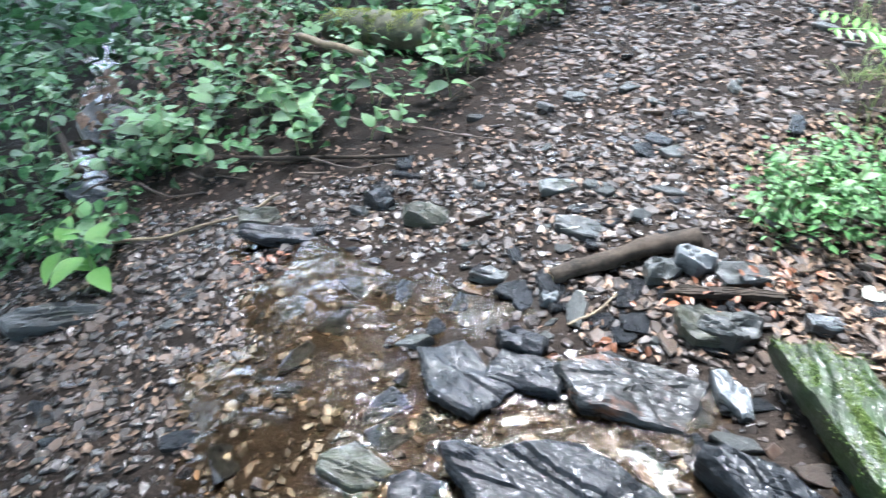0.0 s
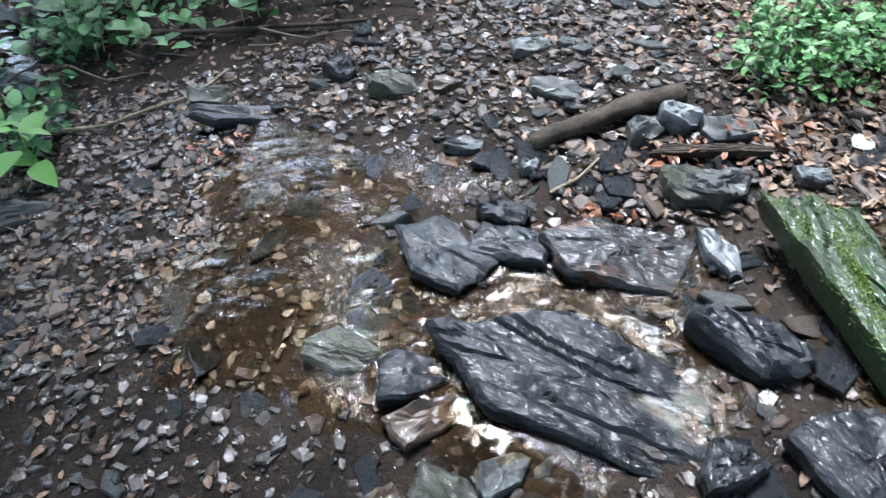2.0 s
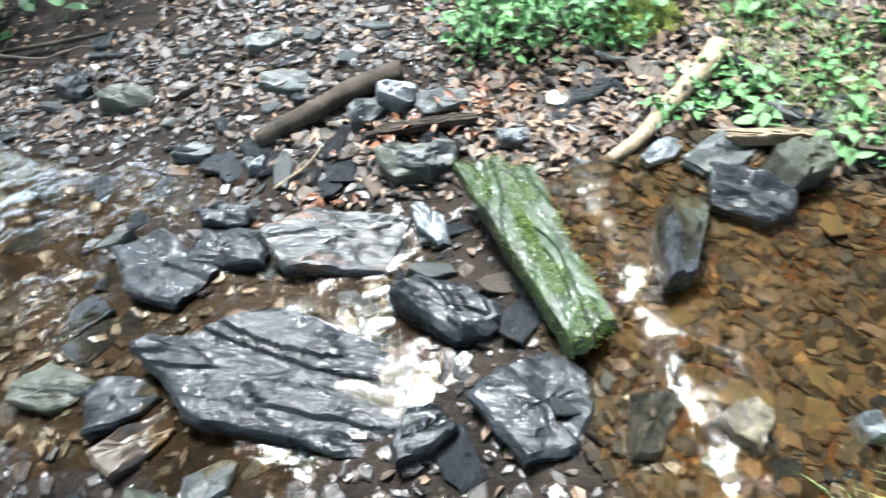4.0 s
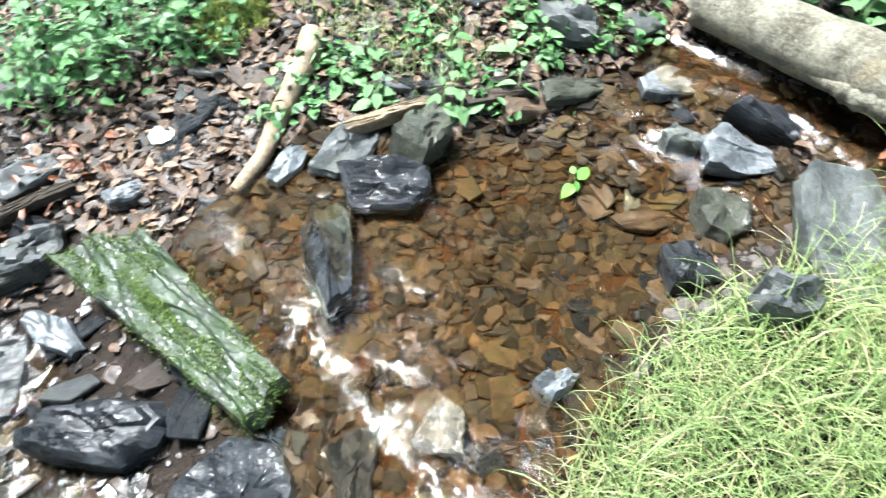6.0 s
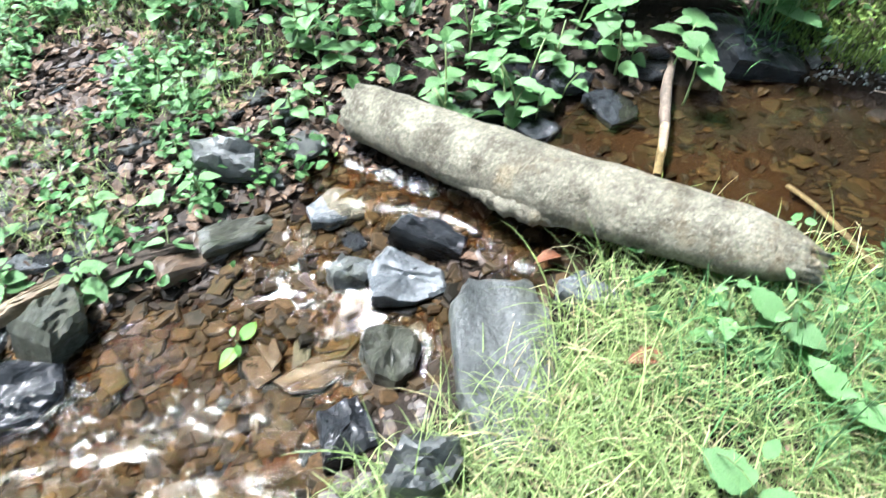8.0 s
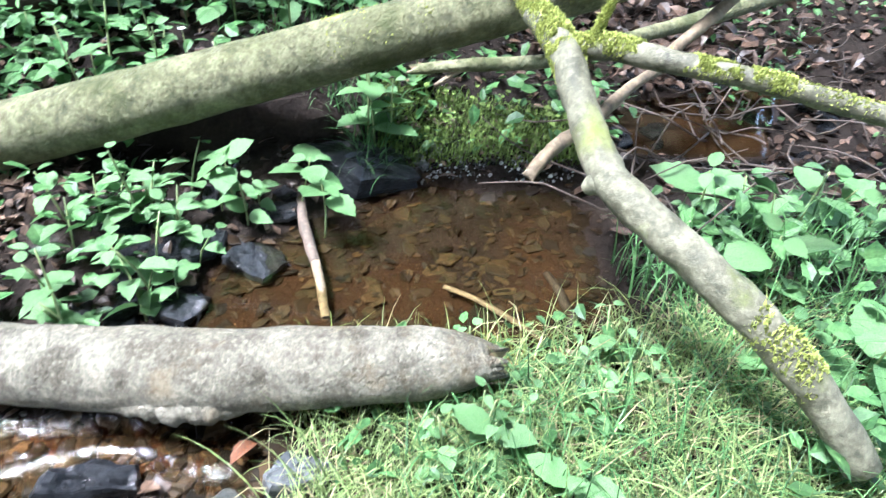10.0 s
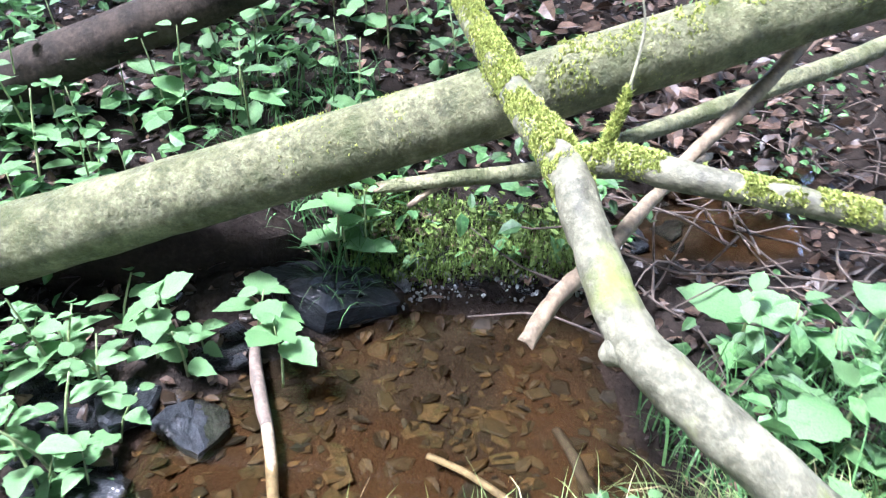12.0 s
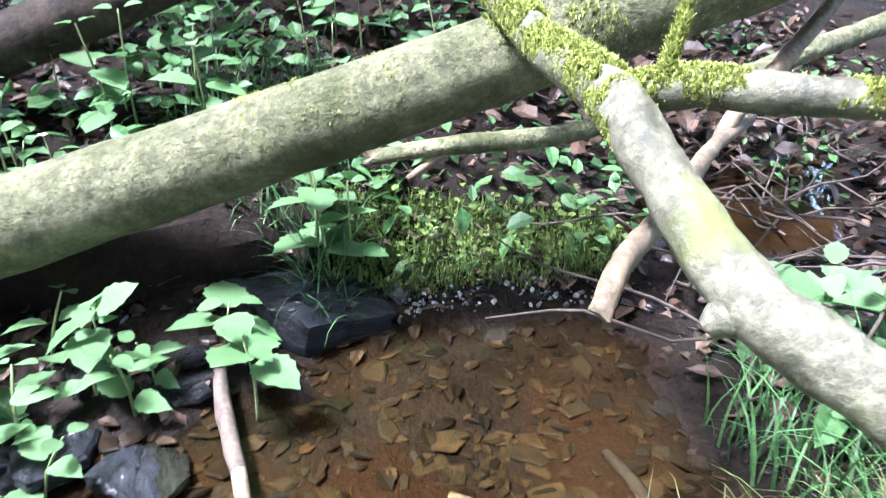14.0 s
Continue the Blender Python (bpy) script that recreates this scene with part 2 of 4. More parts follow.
def stone_mesh(l, w, h, seed, mat, corners=7, cuts=0, rough=0.28, taper=0.9, ridge=0.0, ragged=0.24):
    """A cleaved block of slate: a straight-edged, chipped outline, layered sides, a top that is broken in low flat steps."""
    r = random.Random(seed)
    ang = [(i + .5 + r.uniform(-.26, .26)) * math.tau / corners for i in range(corners)]
    tips = []
    for a in ang:
        c, sn = math.cos(a), math.sin(a)
        k = (abs(c) ** 5 + abs(sn) ** 5) ** -.2 * r.uniform(1 - ragged * 1.3, 1 + ragged * .5)
        tips.append((c * k * l / 2, sn * k * w / 2))
    per = max(1, round((1 + cuts * 2.2) * 6 / corners))
    small = min(l, w)
    o = Vector((seed * 3.7 % 50, seed * 1.3 % 50, seed * .7 % 9))
    rim = []
    for i, (ax, ay) in enumerate(tips):
        bx, by = tips[(i + 1) % corners]
        for k in range(per):
            t = k / per
            x, y = ax + (bx - ax) * t, ay + (by - ay) * t
            j = 1 + (noise.noise(Vector((x / small * 5, y / small * 5, 0)) + o) * .07 if k else 0) * min(1, cuts)
            rim.append((x * j, y * j))
    n, lean = len(rim), (r.uniform(-.12, .12), r.uniform(-.12, .12))

    def top(x, y, s):
        u, v = x / l, y / w
        q = Vector((u * 2.2, v * 3.6, 0)) + o
        step = math.floor((noise.noise(q) + 1) * 3.2) / 3.2 - .95
        fine = noise.noise(Vector((x * 14, y * 24, 0)) + o) * .5 + noise.noise(Vector((x * 40, y * 62, 0)) + o) * .35
        return h * (.5 + lean[0] * u * 2 + lean[1] * v * 2 + ridge * (1 - s)) + (step * .55 * h + fine * .35 * min(h, .06)) * rough * 2.4 * min(1, cuts)
    v, f = [], []
    side = [(.93, -.5), (1.0, -.12), (.975, .08), (1.01, .2)] if cuts > 1 else [(.95, -.5), (1.0, .1)]
    for sc, z in side:
        for i, (x, y) in enumerate(rim):
            b = 1 + .035 * noise.noise(Vector((x * 30, y * 30, z * 9)) + o)
            v.append((x * sc * b, y * sc * b, h * z))
    rings = [1.0, taper] + [taper * (1 - (i + 1) / (1 + cuts * 2)) for i in range(cuts * 2)]
    for i, s in enumerate(rings):
        for x, y in rim:
            z = top(x * s, y * s, s) - (h * .16 if i == 0 else 0)
            v.append((x * s, y * s, max(z, h * .22)))
    v.append((0, 0, top(0, 0, 0)))
    total = len(side) + len(rings)
    for a in range(total - 1):
        for i in range(n):
            j = (i + 1) % n
            f.append((a * n + i, a * n + j, (a + 1) * n + j, (a + 1) * n + i))
    a = (total - 1) * n
    f += [(a + i, a + (i + 1) % n, len(v) - 1) for i in range(n)] + [tuple(range(n - 1, -1, -1))]
    me = raw("stone", v, f, mat, True)
    me.set_sharp_from_angle(angle=radians(30))
    return me


def tube_mesh(name, pts, radii, mats, sides=14, seed=1, rough=0.08, step=0.04, ends=0.5, splinter=0.0):
    """A round limb along a smooth line through the points, with an uneven skin and dished or splintered ends."""
    P = [Vector(p) for p in pts]
    P = [P[0] * 2 - P[1]] + P + [P[-1] * 2 - P[-2]]
    R = [radii[0]] + list(radii) + [radii[-1]]
    line = []
    for i in range(1, len(P) - 2):
        n = max(2, int((P[i + 1] - P[i]).length / step))
        for k in range(n + (1 if i == len(P) - 3 else 0)):
            t = k / n
            q = .5 * ((2 * P[i]) + (P[i + 1] - P[i - 1]) * t + (2 * P[i - 1] - 5 * P[i] + 4 * P[i + 1] - P[i + 2]) * t ** 2 + (3 * P[i] - P[i - 1] - 3 * P[i + 1] + P[i + 2]) * t ** 3)
            line.append((q, R[i] + (R[i + 1] - R[i]) * t))
    r = random.Random(seed)
    bm = bmesh.new()
    up = Vector((0.13, 0.21, 1)).normalized()
    rings = []
    for i, (q, rad) in enumerate(line):
        d = (line[min(i + 1, len(line) - 1)][0] - line[max(i - 1, 0)][0]).normalized()
        s = d.cross(up).normalized()
        u = s.cross(d).normalized()
        ring = []
        for k in range(sides):
            a = k * math.tau / sides
            w = (s * math.cos(a) + u * math.sin(a))
            f = 1 + rough * (noise.noise((q + w * rad) * (2.2 / max(rad, .02) * .35) + Vector((seed, 0, 0))) + .5 * noise.noise((q + w * rad) * (1.2 / max(rad, .02)) + Vector((0, seed, 0))))
            e = d * (r.uniform(-splinter, splinter) if splinter and i in (0, len(line) - 1) else 0)
            ring.append(bm.verts.new(q + w * rad * f + e))
        rings.append(ring)
    for a, b in zip(rings, rings[1:]):
        for k in range(sides):
            j = (k + 1) % sides
            bm.faces.new((a[k], a[j], b[j], b[k]))
    for ring, (q, rad), sign in ((rings[0], line[0], -1), (rings[-1], line[-1], 1)):
        d = (line[1][0] - line[0][0]) if sign < 0 else (line[-1][0] - line[-2][0])
        inner = [bm.verts.new(q + (v.co - q) * .8 + d.normalized() * sign * rad * .12) for v in ring]
        c = bm.verts.new(q + d.normalized() * sign * rad * .12 * ends)
        for k in range(sides):
            j = (k + 1) % sides
            for f in ((ring[k], ring[j], inner[j], inner[k]), (inner[k], inner[j], c)):
                fc = bm.faces.new(f if sign > 0 else tuple(reversed(f)))
                fc.material_index = 1 if isinstance(mats, (list, tuple)) and len(mats) > 1 and len(f) == 3 else 0
    bmesh.ops.recalc_face_normals(bm, faces=bm.faces)
    return mesh_of(name, bm, mats, True), line


def leaf_mesh(l, w, mat, teeth=True, droop=0.25, fold=0.25, heart=0.0, n=9):
    """A leaf along +x: pointed, toothed, folded at its midrib and drooping at the tip."""
    v, f = [], []
    for i in range(n + 1):
        t = i / n
        half = w / 2 * (math.sin(math.pi * t ** .72) ** .85 if 0 < t < 1 else 0)
        if heart and t < .25:
            half += heart * w * (.25 - t)
        if teeth and i % 2 and 0 < i < n:
            half *= 1.13
        z = -droop * l * t * t
        x = l * t - (heart * l * .1 if i == 0 else 0)
        v += [(x, 0, z), (x + (.03 * l if i % 2 else 0), half, z + half * fold), (x + (.03 * l if i % 2 else 0), -half, z + half * fold)]
    for i in range(n):
        a, b = i * 3, i * 3 + 3
        f += [(a, b, b + 1, a + 1), (a, a + 2, b + 2, b)]
    return raw("leaf", v, f, mat, True)


def scatter_leaves(name, spots, size, mat, seed, tilt=0.5, wide=0.55, lift=0.0):
    """Many small folded leaves in one mesh. spots: places; size: least and greatest length."""
    r = random.Random(seed)
    v, f = [], []
    for x, y, z in spots:
        m = Matrix.Translation((x, y, z + lift)) @ Euler((r.gauss(0, tilt), r.gauss(0, tilt), r.uniform(0, math.tau))).to_matrix().to_4x4()
        l = r.uniform(*size)
        w, b = l * wide * r.uniform(.8, 1.2), len(v)
        cz = -r.uniform(.05, .3) * l
        for p in ((0, 0, 0), (l * .3, w * .5, .1 * w), (l * .7, w * .38, .1 * w + cz * .4), (l, 0, cz), (l * .7, -w * .38, .1 * w + cz * .4), (l * .3, -w * .5, .1 * w), (l * .5, 0, cz * .2)):
            v.append(m @ Vector(p))
        f += [(b, b + 6, b + 1), (b + 1, b + 6, b + 2), (b + 6, b + 3, b + 2), (b, b + 5, b + 6), (b + 5, b + 4, b + 6), (b + 6, b + 4, b + 3)]
    return raw(name, v, f, mat)


def scatter_blades(name, spots, length, width, mat, seed, lean=0.6, seg=3, flow=None):
    """Curved, tapering blades in one mesh: grass, sedge, tufts of moss."""
    r = random.Random(seed)
    v, f = [], []
    for x, y, z in spots:
        a = r.uniform(0, math.tau) if flow is None else flow + r.gauss(0, .9)
        l, w = r.uniform(*length), r.uniform(*width)
        bend = abs(r.gauss(lean, .35))
        dx, dy = math.cos(a), math.sin(a)
        sx, sy = -dy, dx
        b, px, pz, th = len(v), 0.0, 0.0, r.uniform(0, .35)
        for i in range(seg + 1):
            k = w / 2 * (1 - (i / seg) ** 1.6)
            if i < seg:
                v += [(x + dx * px + sx * k, y + dy * px + sy * k, z + pz), (x + dx * px - sx * k, y + dy * px - sy * k, z + pz)]
            else:
                v.append((x + dx * px, y + dy * px, z + pz))
            px += l / seg * math.sin(th)
            pz += l / seg * math.cos(th)
            th += bend * 2 / seg
        for i in range(seg - 1):
            f.append((b + 2 * i, b + 2 * i + 1, b + 2 * i + 3, b + 2 * i + 2))
        f.append((b + 2 * seg - 2, b + 2 * seg - 1, b + 2 * seg))
    return raw(name, v, f, mat)


def scatter_chips(name, spots, size, mat, seed, flat=0.2, tilt=0.2):
    """Many small angular flakes of slate in one mesh."""
    r = random.Random(seed)
    v, f = [], []
    for x, y, z in spots:
        s = size[0] + (size[1] - size[0]) * r.random() ** 2.2
        n, h, k = r.choice((4, 5, 5, 6)), s * flat * r.uniform(.5, 1.3), r.uniform(.45, .95)
        m = Matrix.Translation((x, y, z + h * .25)) @ Euler((r.gauss(0, tilt), r.gauss(0, tilt), r.uniform(0, math.tau))).to_matrix().to_4x4()
        b = len(v)
        ang = [(i + r.uniform(-.3, .3)) * math.tau / n for i in range(n)]
        rad = [r.uniform(.75, 1.1) * s / 2 for _ in ang]
        for sc, zz in ((1, -h / 2), (1.02, h * .15), (.8, h / 2)):
            v += [m @ Vector((math.cos(a) * q * sc, math.sin(a) * q * k * sc, zz + r.uniform(-.08, .08) * h)) for a, q in zip(ang, rad)]
        for t in range(2):
            for i in range(n):
                j = (i + 1) % n
                f.append((b + t * n + i, b + t * n + j, b + (t + 1) * n + j, b + (t + 1) * n + i))
        f.append(tuple(b + 2 * n + i for i in range(n)))
    return raw(name, v, f, mat)


def spread(n, box, seed, keep=None):
    """n places on the ground inside a box (x0, y0, x1, y1), thinned by keep(x, y) from 0 to 1."""
    r, out, tries = random.Random(seed), [], 0
    while len(out) < n and tries < n * 40:
        tries += 1
        x, y = r.uniform(box[0], box[2]), r.uniform(box[1], box[3])
        if keep is None or r.random() < keep(x, y):
            out.append((x, y, ground_at(x, y)))
    return out


# ---- ground and water ----
LEVELS = [  # x, y, height of the bare ground
    (0.5, 1.35, -.13), (0.8, 1.15, -.11), (1.0, 1.55, -.06), (0.0, 1.5, -.16), (-.6, 2.2, -.28), (-1.3, 3.0, -.42),
    (0.95, 2.1, .05), (1.5, 1.75, .14), (2.0, 1.57, .28), (1.5, 1.35, .13), (1.25, .85, .03), (1.6, .8, .08),
    (2.15, .75, .09), (1.5, .35, .10), (2.1, 1.18, .20), (2.48, .42, .16), (2.6, .75, .26), (2.3, 1.42, .30),
    (2.5, -.2, .38), (2.0, -.1, .32), (1.65, .15, .24), (1.0, -.2, .02), (3.0, .95, .42), (2.85, .5, .28), (2.75, .1, .33),
    (3.1, -.1, .38), (3.3, -.45, .36), (3.6, -.35, .38), (3.0, -.5, .38), (3.25, .45, .49), (3.6, .2, .50),
    (4.0, -.4, .60), (3.92, .45, .84), (3.62, .6, .46), (4.3, 0, .84), (2.95, -.95, .58), (2.6, -.65, .47),
    (3.95, -1.15, .45), (4.25, -1.4, .46), (4.6, .8, .95), (5.5, -.3, 1.15), (3.35, -1.25, .56)]


def height(x, y):
    """Height of the bare ground: a slope that rises to the east, bent through the levels."""
    x, y = max(-6, min(8, x)), max(-5, min(11, y))
    base = -.197 + .2 * x + .019 * y
    top = low = 0.0
    for px, py, pz in LEVELS:
        d = (x - px) ** 2 + (y - py) ** 2
        if d < 6:
            w = math.exp(-d / .18) + .04 * math.exp(-d / .9)
            top += w * (pz - (-.197 + .2 * px + .019 * py))
            low += w
    return base + top / (low + .03)


def ground_at(x, y):
    p = Vector((x, y, 0))
    return height(x, y) + .022 * noise.noise(p * 3.1) + .014 * noise.noise(p * 8) + .006 * noise.noise(p * 21)


def smooth(a, b, v):
    t = max(0, min(1, (v - a) / (b - a)))
    return t * t * (3 - 2 * t)


def water_at(x, y):
    """Level of the stream: an upper pool behind the fallen log, a lower pool, a cascade and a shallow ford."""
    ford = -.106 + .10 * (x - .5) + .012 * (y - 1.4) - .02 * smooth(.3, -.3, x)
    z = ford + (.195 - ford) * smooth(1.0, 1.4, x - .12 * (y - 1.0))
    z += .06 * smooth(2.3, 2.5, x + .12 * noise.noise(Vector((x * 5, y * 5, 9)))) + .07 * smooth(2.63, 2.69, x + .04 * math.sin(y * 11))
    z += (.455 - z) * smooth(2.78, 2.86, x)
    return z + .05 * smooth(3.75, 3.95, x)


def in_stream(x, y):
    if x < 1.1:
        return (1 - smooth(.5, .9, abs(y - 1.5 - .5 * max(0, .3 - x)) + .12 * noise.noise(Vector((x * 4, y * 4, 1))))) * smooth(-1.1, -.2, x + .2 * noise.noise(Vector((x * 3, y * 3, 2))))
    if x < 2.8:
        return 1 - smooth(.55, .75, abs(y - .75))
    return 1 - smooth(.6, .8, abs(y + .4)) if x < 3.8 else (1 - smooth(.32, .5, abs(y + 1.2 + .55 * (x - 4.0)) + .1 * noise.noise(Vector((x * 4, y * 4, 1))))) * (1 - smooth(4.7, 5.0, x))


def side_stream(x, y):
    """How far a place lies from the middle of the small stream that comes in through the undergrowth."""
    return abs(x + 2.2 + .38 * (y - 3.5) + .08 * math.sin(y * 5)) + max(0, 3.35 - y, y - 7.5)


def axis_steps(lo, hi, a, b, fine):
    out, v, s = [], a, fine
    while v < b:
        out.append(v)
        v += fine
    while v < hi:
        out.append(v)
        s *= 1.25
        v += s
    out.append(hi)
    v, s = a, fine
    while v > lo:
        s *= 1.25
        v -= s
        out.insert(0, max(v, lo))
    return out


xs, ys = axis_steps(-60, 60, -2.4, 5.2, .03), axis_steps(-60, 60, -1.7, 4.6, .03)
gv = [(x, y, ground_at(x, y)) for y in ys for x in xs]
nx = len(xs)
gf = [(j * nx + i, j * nx + i + 1, (j + 1) * nx + i + 1, (j + 1) * nx + i) for j in range(len(ys) - 1) for i in range(nx - 1)]
gm = raw("ground", gv, gf, SOIL, True)
silt = gm.attributes.new("silt", "FLOAT", "POINT")
silt.data.foreach_set("value", [max(0.0, min(1.0, (water_at(x, y) + .015 - z) / .05)) * in_stream(x, y) * (.12 + .88 * smooth(.9, 1.4, x)) * (1 - smooth(2.8, 3.1, x) * (.35 + .5 * smooth(-.15, .25, noise.noise(Vector((x * 4, y * 4, 6)))))) for x, y, z in gv])
tagged(part("ground", gm), "damp brown woodland soil with trodden slate path", "ground", kind="structure")

wv, wf, keyed = [], [], {}
for x0 in np.arange(-1.2, 5.0, .025):
    for y0 in np.arange(-2.0, 2.9, .025):
        x0, y0 = float(x0), float(y0)
        cx, cy = x0 + .0125, y0 + .0125
        if in_stream(cx, cy) < .02 or water_at(cx, cy) < ground_at(cx, cy) - .03:
            continue
        idx = []
        for px, py in ((x0, y0), (x0 + .025, y0), (x0 + .025, y0 + .025), (x0, y0 + .025)):
            k = (round(px / .025), round(py / .025))
            if k not in keyed:
                keyed[k] = len(wv)
                live = 1.3 if px < 1.4 else (.7 if px < 2.8 else .05)
                q = Vector((px * 14, py * 24, 0))
                wv.append((px, py, water_at(px, py) - .1 * (1 - in_stream(px, py)) ** 2 + live * (.005 * noise.noise(q) + .003 * noise.noise(q * 2.3))))
            idx.append(keyed[k])
        wf.append(idx)
for still, mat_, lab_ in ((False, WATER, "shallow rippled brown woodland stream water"), (True, WATER_CALM, "still clear brown pool behind a fallen log")):
    mine = [f for f in wf if (wv[f[0]][0] > 2.84) == still]
    used = {i: n for n, i in enumerate(sorted({i for f in mine for i in f}))}
    water = tagged(part("water", raw("water", [wv[i] for i in used], [[used[i] for i in f] for f in mine], mat_, True)), lab_, "water", kind="structure")
    water.visible_shadow = False

sv, sf = [], []
for i in range(90):
    y0 = 3.3 + i * .045
    for k in range(11):
        x0 = -2.2 - .38 * (y0 - 3.5) - .08 * math.sin(y0 * 5) + (k - 5) * .042
        sv.append((x0, y0, ground_at(-2.2 - .38 * (y0 - 3.5), y0) + .022 + .008 * noise.noise(Vector((x0 * 16, y0 * 16, 0))) - .03 * (abs(k - 5) / 5) ** 3))
        if i and k:
            a = i * 11 + k
            sf.append((a - 12, a - 11, a, a - 1))
tagged(part("water", raw("water", sv, sf, WATER, True)), "narrow glinting side stream in the undergrowth", "water", kind="structure").visible_shadow = False


# ---- stones ----
def stone(label, x, y, l, w, h, turn, seed, mat, sink=0.3, tip=(0, 0), cuts=2, corners=7, lift=None, group="", **kw):
    """A single stone, its long side along turn degrees, sunk into the bed by a share of its height."""
    base = ground_at(x, y) if lift is None else lift
    h *= .72
    ob = part("stone", stone_mesh(l, w, h, seed, mat, corners, cuts, **kw), None, pose(x, y, base + h * (.5 - sink), tip[0], tip[1], turn))
    return tagged(ob, label, "stone", group)


stone("large wet dark slate slab lying in the ford", .43, 1.10, 1.06, .46, .15, -33, 11, SLATE_WET, .28, (3, 2), 8, 5, rough=.34, taper=.95, ragged=.2)
stone("flat wet slate with a rusty stain in the ford", .65, 1.55, .54, .30, .11, -22, 12, SLATE_RUST, .34, (2, 2), 5, 5, taper=.95, ragged=.12)
stone("flat wet dark slate at the edge of the ford", .06, 1.66, .44, .28, .09, -42, 13, SLATE_WET, .34, (2, 2), 4, 5, ragged=.12)
stone("dark wet slate plate beside a black crack", .30, 1.66, .32, .26, .10, -35, 14, SLATE_WET, .34, (3, -2), 4, 4, ragged=.12)
stone("dark wet slate under the thin stream", .28, 1.80, .22, .13, .10, -12, 28, SLATE_WET, .1, (5, 3), 3, 5)
stone("rounded dark wet boulder in the ford", .89, 1.12, .35, .17, .17, -52, 15, SLATE_WET, .25, (4, 6), 4, 8, taper=.8, ridge=.1)
stone("dark wet slate broken from the big slab", .72, .78, .22, .15, .10, 20, 29, SLATE_WET, .2, (3, 3), 3, 6)
stone("brown round cobble beside the big slab", -.16, .82, .11, .09, .08, 20, 30, BROWNSTONE, .2, (3, 3), 2, 9, taper=.7, ridge=.15)
stone("flat olive slate in the stony bed", .02, .80, .26, .16, .08, -35, 66, OLIVE_SLATE, .3, (3, 3), 2, 6)
stone("flat dark slate in the stony bed", -.30, 1.32, .30, .19, .09, -15, 67, OLIVE_SLATE, .3, (3, 3), 3, 6)
stone("olive slate half under the dark branch", .95, 1.74, .26, .15, .12, -30, 68, OLIVE_SLATE, .25, (6, 4), 2, 6)
stone("blue grey slate beside the dark branch", .86, 2.06, .15, .12, .10, 10, 69, SLATE_DRY, .2, (8, 4), 2, 6)
stone("grey flat slate bedded in the path", .60, 2.42, .24, .15, .07, -18, 70, SLATE_DRY, .25, (4, 4), 2, 6)
stone("grey flat slate bedded in the path", .55, 2.78, .26, .15, .07, 5, 71, SLATE_DRY, .25, (4, 4), 2, 6)
stone("flat wet slate at the head of the shallows", .20, 2.22, .16, .10, .06, -10, 72, SLATE_DRY, .15, (4, 4), 2, 6)
stone("small pale stone lying in the shallows", .42, 2.02, .10, .08, .07, 30, 73, SLATE_PALE, .1, (4, 4), 2, 6)
stone("small pale wet slate lying on end to end stones", .945, 1.475, .25, .11, .09, -78, 16, SLATE_PALE, .1, (4, 6), 2, 6)
stone("grey angular wet slate by the ford", 1.0, 1.73, .26, .17, .14, -15, 17, SLATE_DRY, .25, (6, 0), 3, 6)
stone("pale grey angular stone beside a dark branch", .985, 2.08, .19, .13, .13, -10, 18, SLATE_PALE, .25, (4, 4), 2, 6)
stone("olive grey flat slate beside a weathered plank", 1.14, 1.98, .26, .17, .08, 0, 19, SLATE_DRY, .3, (0, 4), 2, 7)
stone("dark square slate in the shallows", -.1, 2.72, .24, .17, .13, -12, 20, OLIVE_SLATE, .3, (0, 5), 2, 6)
stone("brown flat stone in the shallows", .16, 2.66, .17, .15, .09, 10, 21, BROWNSTONE, .3, (0, 4), 2, 6)
stone("dark wet stone in the shallows", -.32, 2.93, .15, .15, .12, 30, 22, SLATE_WET, .3, (0, 5), 2, 6)
stone("brown flat wet slate in the bed", -.03, 1.05, .30, .15, .10, 18, 23, BROWNSTONE, .35, (3, 3), 2, 7)
stone("dark wet slate beside the big slab", -.08, 1.2, .24, .18, .09, 5, 24, SLATE_WET, .35, (3, 3), 2, 6)
stone("grey wet slate beside the big slab", .16, .86, .2, .12, .08, 40, 25, SLATE_DRY, .3, (3, 3), 2, 6)
stone("wet slate edge between ford and pool", 1.04, .74, .32, .28, .12, -60, 26, SLATE_WET, .35, (3, 3), 3, 7)
stone("wet slate in the cascade", 1.26, .58, .2, .12, .09, 40, 27, SLATE_WET, .4, (3, 3), 3, 7)
moss_slab = stone("long mossy green slate slab lying across the cascade", 1.175, 1.20, .80, .235, .16, -83, 31, SLATE_MOSS, 0, (8, 4), 8, 4, lift=.065, ragged=.04, rough=.22, taper=.97)
stone("small white quartz stone by the mossy slab", 1.32, 1.68, .15, .08, .06, -12, 32, SLATE_PALE, .1, (4, 4), 2, 6)
stone("pale blue grey stone beside the forked stick", 1.67, 1.36, .17, .10, .08, 20, 33, SLATE_PALE, .1, (8, 4), 2, 6)
stone("green grey upright wedge of slate on the pool's edge", 1.99, 1.13, .22, .17, .19, 35, 34, OLIVE_SLATE, .15, (14, 10), 4, 5, taper=.8, rough=.2)
stone("wet dark slate on the pool's edge", 1.80, 1.10, .26, .18, .13, -35, 35, SLATE_WET, .25, (10, 8), 3, 7)
stone("flat grey slate under the plank", 1.83, 1.28, .28, .16, .08, 25, 36, SLATE_DRY, .2, (6, 4), 2, 7)
